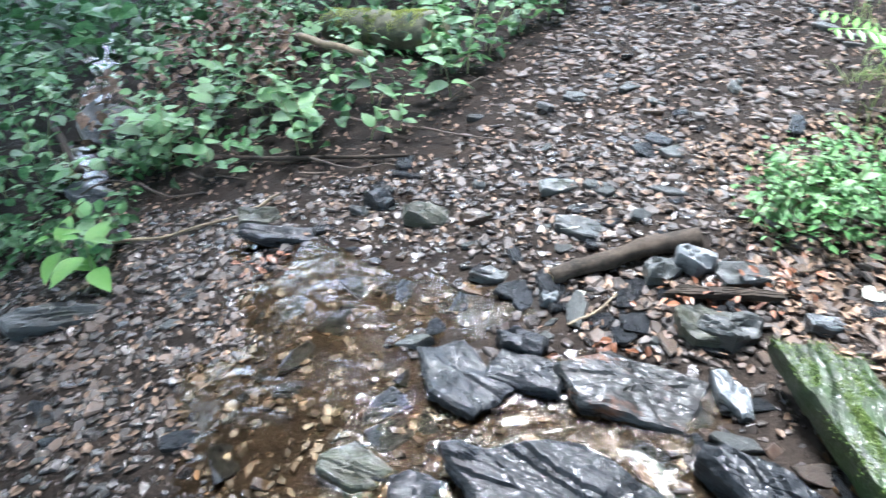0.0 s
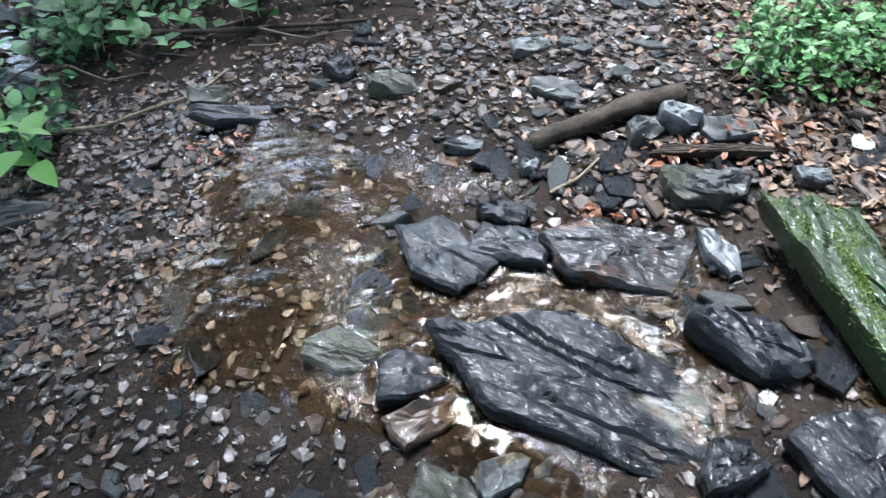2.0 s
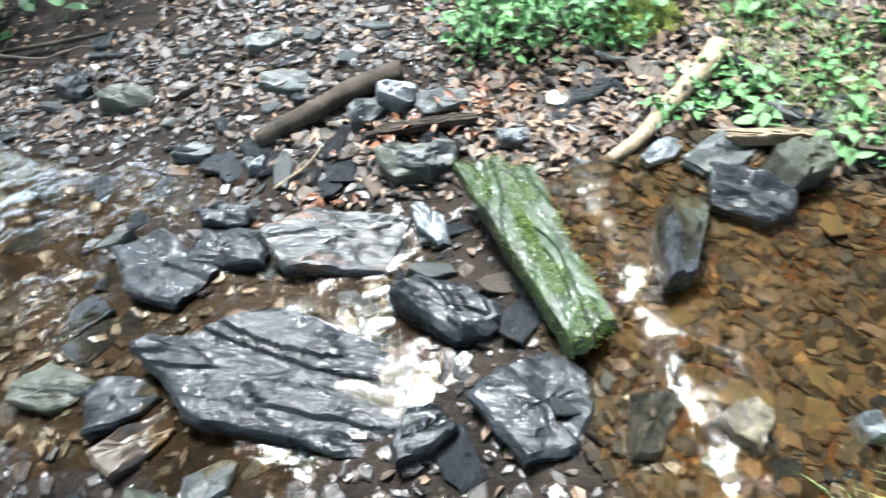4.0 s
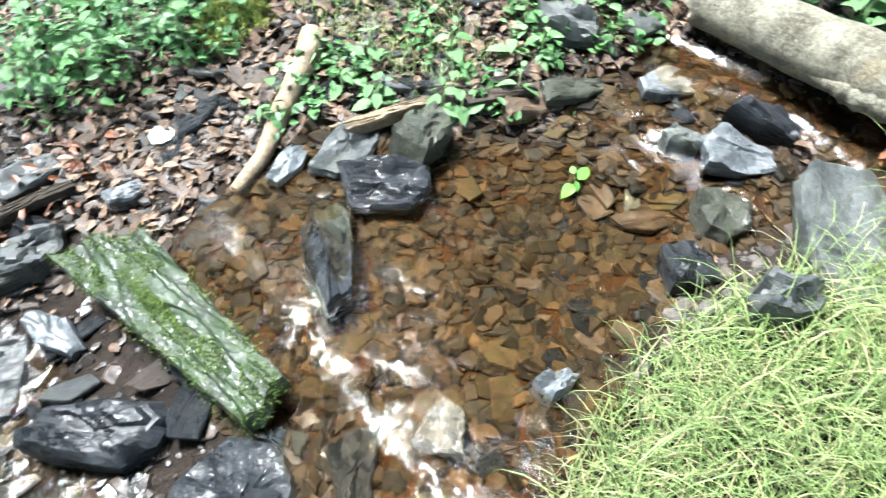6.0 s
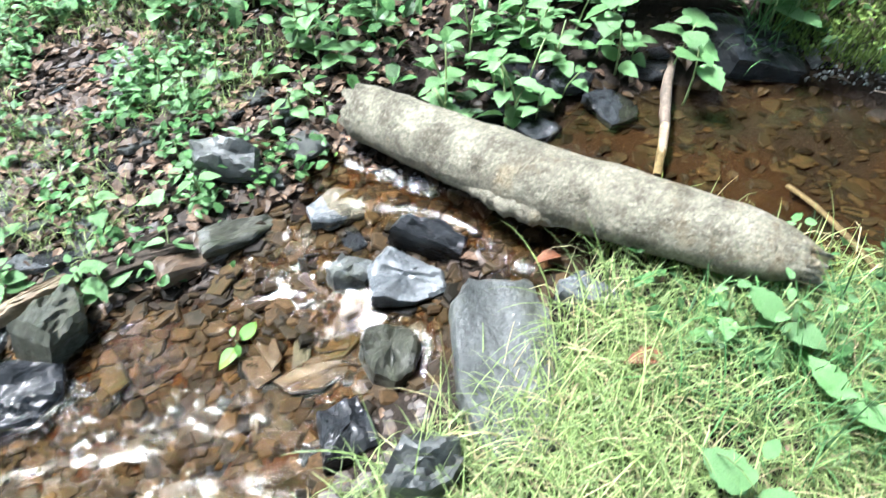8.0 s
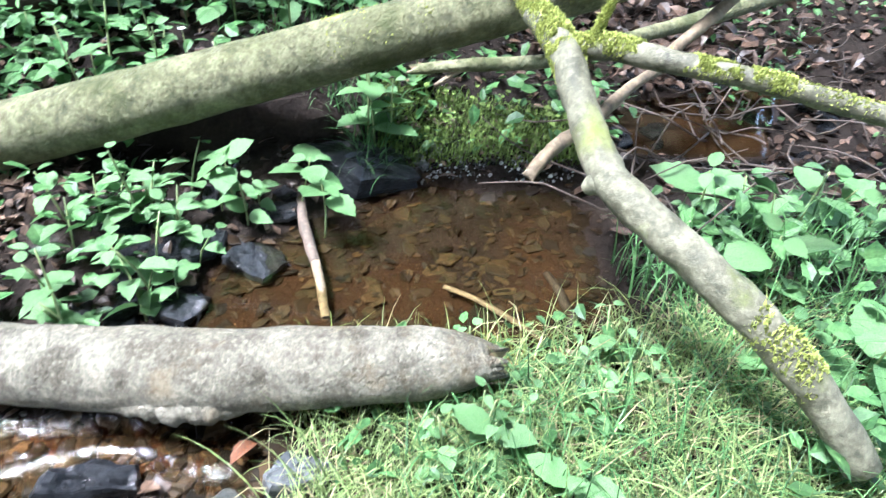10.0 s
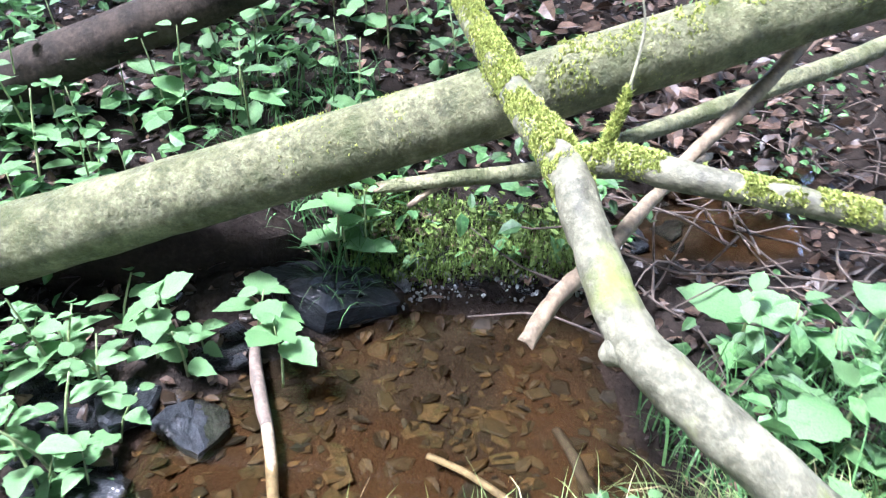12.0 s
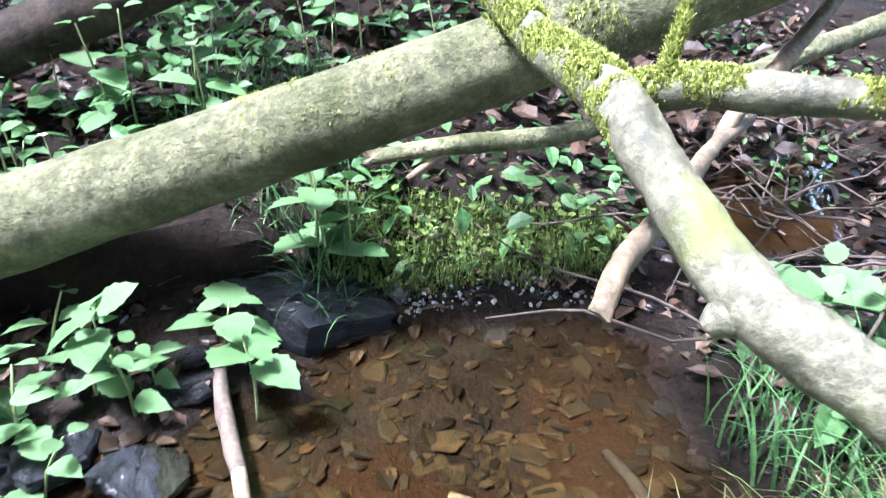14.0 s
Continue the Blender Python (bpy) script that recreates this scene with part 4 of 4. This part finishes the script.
tagged(part("grass", scatter_blades("grass", spread(19000, (1.4, -1.6, 3.0, .32), 101, grassy), (.06, .21), (.0018, .0046), GRASS, 101, 1.2, 4)), "bright yellow green grass matted on the bank", "grass", kind="stuff")
tagged(part("grass", scatter_blades("grass", spread(2600, (1.4, -1.6, 3.0, .3), 108, grassy), (.08, .24), (.002, .0045), STRAW, 108, 1.5, 4)), "dry straw coloured grass in the green", "grass", kind="stuff")
tagged(part("grass", scatter_blades("grass", spread(320, (1.5, -.9, 2.9, .3), 102, grassy), (.2, .36), (.003, .006), GRASS, 102, .9, 6)), "long pale grass stalks over the bank", "grass", kind="stuff")
tagged(part("grass", scatter_blades("grass", spread(1500, (2.4, -1.4, 3.2, -.2), 103, lambda x, y: .8 * dry(x, y)), (.1, .28), (.003, .007), LEAF_SMALL, 103, .8, 5)), "dark green sedge and herbs beside the pool", "grass", kind="stuff")
tagged(part("grass", scatter_blades("grass", spread(700, (1.5, 2.6, 4.5, 6.5), 104, lambda x, y: 1 - path(x, y)), (.1, .3), (.004, .008), GRASS, 104, .8, 4)), "grass along the edge of the path", "grass", kind="stuff")
tagged(part("grass", scatter_blades("grass", spread(350, (3.75, -.2, 4.5, .3), 105), (.12, .25), (.004, .008), LEAF_SMALL, 105, .9, 5)), "tuft of green grass behind the trunk", "grass", kind="stuff")


def raised(spots, top, seed, power=1.0):
    r = random.Random(seed)
    return [(x, y, z + top * (.08 + .92 * r.random() ** power)) for x, y, z in spots]


def blotch(k, cut, off=0.0):
    return lambda x, y: smooth(cut, cut + .25, noise.noise(Vector((x * k, y * k, off))))


def undergrowth(x, y):
    edge = 3.45 + .05 * x if x < -.3 else 3.45 + (x + .3) * 1.25
    return smooth(edge, edge + .25, y) * smooth(.14, .26, side_stream(x, y)) * (1 - smooth(9, 11, y)) * (.4 + .6 * smooth(-.3, .1, noise.noise(Vector((x * 1.7, y * 1.7, 5)))))


def right_bush(x, y):
    d = ((x - 1.72) / .5) ** 2 + ((y - 2.25) / .33) ** 2
    return smooth(1.3, .5, d)


tagged(part("grass", scatter_blades("grass", spread(11000, (2.1, 1.2, 4.2, 3.4), 106, blotch(2.5, -.2, 8)), (.03, .10), (.002, .005), GRASS, 106, .9, 3)), "thin grass on the stony bank", "grass", kind="stuff")
for nm, sp, size, mt, sd, lab in (
    ("ivy", raised(spread(6000, (-8, 3.3, 1.6, 12), 111, undergrowth), .3, 111), (.05, .12), LEAF_SHADED, 111, "dense green undergrowth of small leaved herbs"),
    ("ivy", raised(spread(5000, (-11, 6, 0, 14), 110), .5, 110), (.12, .26), LEAF_SHADED, 110, "distant green undergrowth along the side stream"),
    ("ivy", raised(spread(1300, (-4.2, 2.75, -1.75, 4.2), 112, lambda x, y: blotch(1.6, -.5)(x, y) * smooth(.14, .26, side_stream(x, y))), .2, 112), (.04, .10), LEAF_SHADED, 112, "green herbs on the bank of the side stream"),
    ("ivy", raised(spread(1300, (1.1, 1.85, 2.4, 2.7), 113, right_bush), .26, 113), (.02, .05), LEAF_SMALL, 113, "low bush of small bright green leaves beside the path"),
    ("ivy", raised(spread(1500, (1.7, 1.45, 3.2, 2.8), 114, blotch(3, -.12)), .09, 114), (.02, .05), LEAF_SMALL, 114, "small green herbs scattered over the stony bank"),
    ("ivy", raised(spread(520, (2.2, .85, 2.95, 1.6), 115, blotch(4, -.08, 2)), .08, 115), (.02, .045), LEAF_SMALL, 115, "small green herbs among slates on the bank"),
    ("ivy", raised(spread(1500, (2.95, .55, 4.3, 2.6), 116, blotch(2, -.35)), .22, 116), (.035, .075), LEAF_SMALL, 116, "green herbs behind the pale log"),
    ("ivy", raised(spread(1400, (3.75, -1.0, 5.6, 1.6), 117, blotch(2.2, -.2, 4)), .2, 117), (.035, .075), LEAF_SMALL, 117, "green herbs behind the fallen trunk"),
    ("ivy", raised(spread(300, (2.4, -1.8, 3.3, -.86), 118, blotch(3, -.2, 7)), .2, 118), (.03, .08), LEAF_SMALL, 118, "green herbs on the bank beside the mossy branch"),
    ("ivy", raised(spread(220, (2.55, -.65, 2.95, -.05), 119), .12, 119), (.02, .05), LEAF_SMALL, 119, "small herbs at the end of the pale log"),
    ("ivy", raised(spread(500, (3.72, -.85, 4.0, -.15), 120), .1, 120), (.012, .03), MOSS_DEEP, 120, "small mossy herbs hanging over the pool"),
    ("dead_bracken", raised(spread(700, (-2.6, 4.3, -1.1, 6.6), 125, blotch(1.4, -.1, 3)), .45, 125), (.05, .13), LITTER, 125, "red brown dead bracken in the undergrowth"),
    ("dead_bracken", raised(spread(500, (4.1, -1.9, 5.2, -.7), 126), .3, 126), (.04, .11), LITTER_WET, 126, "red brown dead bracken behind the branches"),
    ("ivy", raised(spread(700, (3.6, -2.6, 5.6, -.9), 121, blotch(2, .0, 9)), .2, 121), (.02, .05), LEAF_SMALL, 121, "small herbs among dead branches"),
):
    tagged(part(nm, scatter_leaves("ivy", sp, size, mt, sd, .45, .62)), lab, "herbs", kind="stuff")

tagged(part("grass", scatter_blades("grass", spread(60, (3.58, -.16, 3.72, -.04), 107), (.12, .24), (.003, .006), LEAF_SMALL, 107, .9, 5)), "sedge tuft hanging over a wet stone", "grass", kind="stuff")
tagged(part("moss_cushion", scatter_blades("moss", raised(spread(5200, (3.70, -.85, 3.98, -.12), 122), .05, 122), (.012, .035), (.003, .008), MOSS_DEEP, 122, .8, 2)), "dark green moss cushion on the pool's bank", "moss", kind="stuff")
tagged(part("moss_cushion", scatter_blades("moss", [(x, y, z + .09 * math.exp(-((x - 1.93) ** 2 + (y - 2.0) ** 2) / .008)) for x, y, z in spread(2500, (1.8, 1.88, 2.06, 2.12), 123)], (.01, .025), (.003, .007), MOSS, 123, .7, 2)), "bright yellow green moss cushion on the bank", "moss", kind="stuff")

HERB_LEAVES = [leaf_mesh(1, .72, LEAF, True, .22, .22, .6), leaf_mesh(1, .6, LEAF, True, .32, .3, .4), leaf_mesh(1, .82, LEAF, True, .15, .15, .8)]
BRIGHT_LEAVES = [leaf_mesh(1, .45, LEAF_BRIGHT, False, .3, .25), leaf_mesh(1, .5, LEAF_BRIGHT, False, .2, .3)]


def herb(label, tall, nodes, leaf, seed, kinds, category="herb", bare=0.25, group="", narrow=1.0, name="herb"):
    """An upright herb: a thin stem with pairs of toothed leaves, each pair turned across the last."""
    r = random.Random(seed)
    thing = tagged(new(name), label, category, group)
    bend = (r.gauss(0, .12) * tall, r.gauss(0, .12) * tall)
    part("stem", tube_mesh("stem", [(0, 0, -.02), (bend[0] * .3, bend[1] * .3, tall * .5), (bend[0], bend[1], tall)], [.0035, .003, .0018], STEM, 6, seed, .1, .05)[0], thing)
    for i in range(nodes):
        t = bare + (1 - bare) * i / max(1, nodes - 1)
        s = leaf * (1.0 - .55 * max(0, t - .55) / .45) * r.uniform(.8, 1.15)
        a = i * 90 + r.uniform(-25, 25) + seed * 40
        for side_ in (0, 180):
            m = pose(bend[0] * t * t, bend[1] * t * t, tall * t, 0, 0, a + side_ + r.uniform(-12, 12)) @ pose(.004, 0, 0, r.gauss(0, 10), r.uniform(-28, 12), 0) @ Matrix.Translation((leaf * .12, 0, 0)) @ Matrix.Diagonal((s, s * narrow, s, 1))
            part("leaf", r.choice(kinds), thing, m)
    return thing


def plant(thing, spots, seed, size=(.8, 1.25)):
    r = random.Random(seed)
    for i, (x, y, z) in enumerate(spots):
        m = pose(x, y, z, r.gauss(0, 7), r.gauss(0, 7), r.uniform(0, 360)) @ Matrix.Scale(r.uniform(*size), 4)
        if i == 0:
            thing.matrix_basis = m
        else:
            s = thing.scale.copy()
            thing.scale = (1, 1, 1)
            copy_thing(thing, m)
            thing.scale = s


TALL = "green toothed herb in the undergrowth"
plant(herb(TALL, .42, 4, .13, 1, HERB_LEAVES, group="herbs in the undergrowth", name="nettle"), spread(75, (-4.5, 3.5, 1.2, 7), 131, undergrowth), 131)
plant(herb(TALL, .34, 3, .12, 2, HERB_LEAVES, group="herbs in the undergrowth", name="nettle"), spread(75, (-3.5, 3.5, 1.0, 6), 132, undergrowth), 132)
plant(herb("green herb beside the side stream", .22, 3, .11, 3, HERB_LEAVES, group="herbs by the side stream"), spread(22, (-3.4, 2.9, -1.8, 4.0), 133, blotch(1.6, -.25)), 133)
plant(herb("herb with broad bright green leaves by the ford", .18, 3, .2, 4, BRIGHT_LEAVES, group="broad leaved herbs"), [(-1.82, 2.72, ground_at(-1.82, 2.72)), (-1.98, 2.85, ground_at(-1.98, 2.85))], 134)
plant(herb("small green herb on the stony bank", .1, 3, .055, 5, HERB_LEAVES, group="herbs on the bank"), spread(64, (1.6, .95, 3.0, 2.5), 135, lambda x, y: dry(x, y) * blotch(3, -.1)(x, y)), 135)
plant(herb("green herb beside the path", .22, 4, .06, 6, HERB_LEAVES, group="herbs by the path"), spread(26, (1.2, 1.95, 2.3, 2.6), 136, right_bush), 136)
plant(herb("green toothed herb behind the pale log", .24, 3, .085, 7, HERB_LEAVES, group="herbs behind the log"), spread(46, (2.98, .5, 4.2, 2.2), 137, blotch(2, -.45)), 137)
plant(herb("pale green toothed herb on the bank of the pool", .15, 3, .075, 8, HERB_LEAVES, group="herbs by the pool"), spread(24, (3.0, .2, 3.5, .75), 138, dry), 138)
plant(herb("green toothed herb behind the fallen trunk", .26, 3, .1, 9, HERB_LEAVES, group="herbs behind the trunk"), spread(44, (3.75, -.5, 5.2, 1.3), 139, blotch(2.2, -.35, 4)), 139)
plant(herb("herb with long pale green leaves beside the mossy branch", .17, 3, .11, 10, HERB_LEAVES, group="herbs by the branch", narrow=.85), spread(11, (2.7, -1.5, 3.35, -.92), 140, dry), 140)
plant(herb("small herb at the end of the pale log", .16, 3, .055, 11, HERB_LEAVES, group="herbs at the log end"), spread(14, (2.55, -.75, 2.9, -.2), 141), 141)
plant(herb("pale toothed herb hanging over the pool", .19, 3, .125, 12, HERB_LEAVES[::2], bare=.78, narrow=1.2, group="herbs over the pool"), [(3.44, .10, .46), (3.455, .285, .50), (3.36, .02, .44)], 142, (.9, 1.0))
plant(herb("leafy herb in the grass", .14, 3, .08, 14, HERB_LEAVES, group="herbs in the grass"), [(2.26, -.42, .34), (2.5, -.5, .4), (2.62, -.36, .42)], 144)
plant(herb("bright green seedling in the pool", .06, 2, .075, 13, BRIGHT_LEAVES, bare=.6, narrow=1.2), [(2.195, .74, .16)], 143)

fern = tagged(new("fern"), "green fern frond arching over the path's edge", "fern")
fern.matrix_basis = pose(2.3, 2.95, ground_at(2.3, 2.95))
for k in range(5):
    a = math.radians(150 + k * 28)
    spine = [(math.cos(a) * .55 * t, math.sin(a) * .55 * t, .75 * t - .42 * t * t + .05) for t in (0, .33, .66, 1)]
    me_, ln_ = tube_mesh("stalk", spine, [.004, .003, .002, .001], STEM, 5, k, .05, .04)
    fr = part("frond", me_, fern)
    v_, f_ = [], []
    for i, (q, _) in enumerate(ln_[2:]):
        w_ = .13 * math.sin(math.pi * (i + 2) / (len(ln_) + 1)) + .01
        sx, sy = -math.sin(a), math.cos(a)
        for s_ in (1, -1):
            b_ = len(v_)
            v_ += [(q.x, q.y, q.z), (q.x + s_ * sx * w_ * .5 + math.cos(a) * .018, q.y + s_ * sy * w_ * .5 + math.sin(a) * .018, q.z - .01), (q.x + s_ * sx * w_, q.y + s_ * sy * w_, q.z - .03), (q.x + s_ * sx * w_ * .5 - math.cos(a) * .012, q.y + s_ * sy * w_ * .5 - math.sin(a) * .012, q.z - .01)]
            f_.append((b_, b_ + 1, b_ + 2, b_ + 3))
    part("leaflets", raw("leaflets", v_, f_, LEAF_BRIGHT), fr)

# single fallen leaves that stand out, a knot on the branch, wet brown leaves in the ford
PALE_LEAF = leaf_mesh(1, .7, PALE, True, .12, .1, .3)
DEAD_LEAF = leaf_mesh(1, .6, RUSSET, True, .3, .5, .2)
for lx, ly, ls, lt in ((1.463, 1.765, .10, 20), (.60, 2.44, .085, 200), (1.9, 1.62, .07, 90), (2.75, 1.5, .08, 300), (.52, 2.0, .05, 30)):
    tagged(part("fallen_leaf", PALE_LEAF, None, pose(lx, ly, ground_at(lx, ly) + .03, 8, -6, lt) @ Matrix.Scale(ls, 4)), "pale whitish fallen leaf lying on stones", "leaf", "pale fallen leaves")
for lx, ly, ls, lt, lz in ((2.50, -.20, .085, 120, .06), (2.46, -.16, .06, 10, .06), (3.95, .02, .08, 60, .10), (2.72, .12, .07, 140, .03)):
    tagged(part("dead_leaf", DEAD_LEAF, None, pose(lx, ly, ground_at(lx, ly) + lz, 15, -20, lt) @ Matrix.Scale(ls, 4)), "curled russet dead leaf on the bank", "leaf", "russet dead leaves")
part("knot", tube_mesh("knot", [(2.9, -.6, .905), (2.905, -.574, .887), (2.908, -.560, .872)], [.03, .026, .014], BARK_MOSS, 12, 77, .25, .01)[0], mossy, None, "rough bark knot")
rl = random.Random(18)
tagged(part("leaf_litter", scatter_leaves("leaf_litter", [(cx + rl.gauss(0, .09), cy + rl.gauss(0, .06), ground_at(cx, cy) + .02) for cx, cy in ((-.85, 2.55), (.95, 1.9), (1.1, 1.88), (1.3, 1.95), (.6, 1.72)) for _ in range(26)], (.025, .06), RUSSET, 86, .35, .55, .012)), "wet red brown leaves caught among slates", "leaf litter", kind="stuff")
# pale chips: the water's glints are put into their colour
tagged(part("foam", scatter_chips("foam", [(3.70 + .05 * math.sin(k * 1.7) + rl.gauss(0, .012), -.22 - .55 * k / 260 + rl.gauss(0, .01), .462 + rl.random() ** 2 * .05) for k in range(260)], (.006, .016), GLINT, 87, .8, .6)), "pale wet grit coloured as water glints at the foot of the mossy bank", "foam", kind="stuff")

# small white flowers on thin stalks behind the trunk
for fx, fy, fz in ((3.82, .455, .25), (3.8, .40, .17)):
    fl = tagged(new("flower"), "small white flower on a thin stalk", "flower", "white flowers")
    fl.matrix_basis = pose(fx, fy, ground_at(fx, fy))
    part("stem", tube_mesh("stem", [(0, 0, -.02), (.005, 0, fz * .5), (0, .006, fz)], [.0016, .0014, .001], STEM, 5, 1, .05, .05)[0], fl)
    for i in range(5):
        part("petal", leaf_mesh(.014, .009, PETAL, False, .1, .1, 0, 5), fl, pose(0, .006, fz, 0, -15, i * 72))

# dead twigs among the debris
rt = random.Random(77)
for i in range(80):
    x, y = rt.uniform(3.3, 4.7), rt.uniform(-2.0, -.85)
    a, l_ = rt.uniform(0, math.tau), rt.uniform(.25, .7)
    z = ground_at(x, y)
    pts = [(x + math.cos(a) * l_ * t + rt.gauss(0, .02), y + math.sin(a) * l_ * t + rt.gauss(0, .02), z + .02 + rt.uniform(0, .12) + .05 * t) for t in (0, .33, .66, 1)]
    limb("twig", "thin dead twig in a heap of debris", pts, [.004, .0035, .003, .0015], TWIG, "twig", sides=6, seed=i, step=.06)[0]["group"] = "dead twigs by the stream"
for i in range(22):
    x, y = rt.uniform(-3.2, .2), rt.uniform(3.3, 4.6)
    a, l_ = rt.uniform(-.6, .6), rt.uniform(.3, .9)
    z = ground_at(x, y)
    pts = [(x + math.cos(a) * l_ * t + rt.gauss(0, .03), y + math.sin(a) * l_ * t + rt.gauss(0, .03), z + .02 + rt.uniform(0, .12)) for t in (0, .33, .66, 1)]
    limb("twig", "thin brown twig along the undercut bank", pts, [.007, .006, .005, .003], TWIG, "twig", sides=6, seed=i + 50, step=.08)[0]["group"] = "twigs along the bank"

# ---- unseen trees around, added to block the sky and darken reflections ----
def tree(label, x, y, tall, girth, crown, leaves, seed, low=.45):
    """A tapered trunk with limbs and a ragged crown of leaves in clumps."""
    r = random.Random(seed)
    thing = tagged(new("tree"), label, "tree", "trees around the stream")
    z = ground_at(x, y)
    top = Vector((x + r.gauss(0, .4), y + r.gauss(0, .4), z + tall))
    part("trunk", tube_mesh("trunk", [(x, y, z - .3), (x + r.gauss(0, .1), y + r.gauss(0, .1), z + tall * .5), tuple(top)], [girth, girth * .75, girth * .3], BARK_PALE, 12, seed, .08, .4)[0], thing)
    spots = []
    for k in range(9 if low > .3 else 14):
        a, h = r.uniform(0, math.tau), tall * r.uniform(low, .95)
        tip = Vector((x + math.cos(a) * crown * r.uniform(.5, 1), y + math.sin(a) * crown * r.uniform(.5, 1), z + h + r.uniform(0, 1.0)))
        part("limb", tube_mesh("limb", [(x, y, z + h * .8), tuple(Vector((x, y, z + h)).lerp(tip, .5)), tuple(tip)], [girth * .35, girth * .2, .01], BARK_PALE, 7, seed + k, .08, .4)[0], thing)
        for c in range(5):
            cc = Vector((x, y, z + h)).lerp(tip, r.uniform(.35, 1.05)) + Vector((r.gauss(0, .4), r.gauss(0, .4), r.gauss(0, .35)))
            for _ in range(leaves // (45 if low > .3 else 70)):
                spots.append(tuple(cc + Vector((r.gauss(0, .42), r.gauss(0, .42), r.gauss(0, .28)))))
    part("crown", scatter_leaves("crown", spots, (.22, .46), LEAF_SMALL, seed, .6, .65), thing)


rw = random.Random(9)
for k in range(26):
    a = k * math.tau / 13 + rw.uniform(-.2, .2)
    near = math.sin(a) < .1 and math.cos(a) < .5
    d = (rw.uniform(4.2, 6.0) if near else (rw.uniform(7, 9) if math.cos(a) > .3 else rw.uniform(12, 14))) + (4 if k > 12 else 0)
    tx, ty = 1.5 + math.cos(a) * d, .8 + math.sin(a) * d
    tree("unseen broadleaved tree added beyond the stream to block the sky", tx, ty, rw.uniform(6, 8.5) + (.45 if near else .85) * d, rw.uniform(.1, .2), rw.uniform(4.0, 5.2) if near else rw.uniform(4.5, 6), 4600 if near else 7500, 300 + k, .45 if near else .12)
# more unseen trees, added where open sky lit or glared too strongly
for k, (tx, ty) in enumerate(((-6.4, 3.4), (-7.4, 6.6), (-8.6, 10.0), (-4.6, .6), (.4, -3.9), (-2.6, -2.0), (10.8, -.6), (10.2, 2.2))):
    tree("unseen broadleaved tree added to shade the stream", tx, ty, 10.5, .16, 4.6, 5000, 360 + k, .4 if tx < 9 else .12)
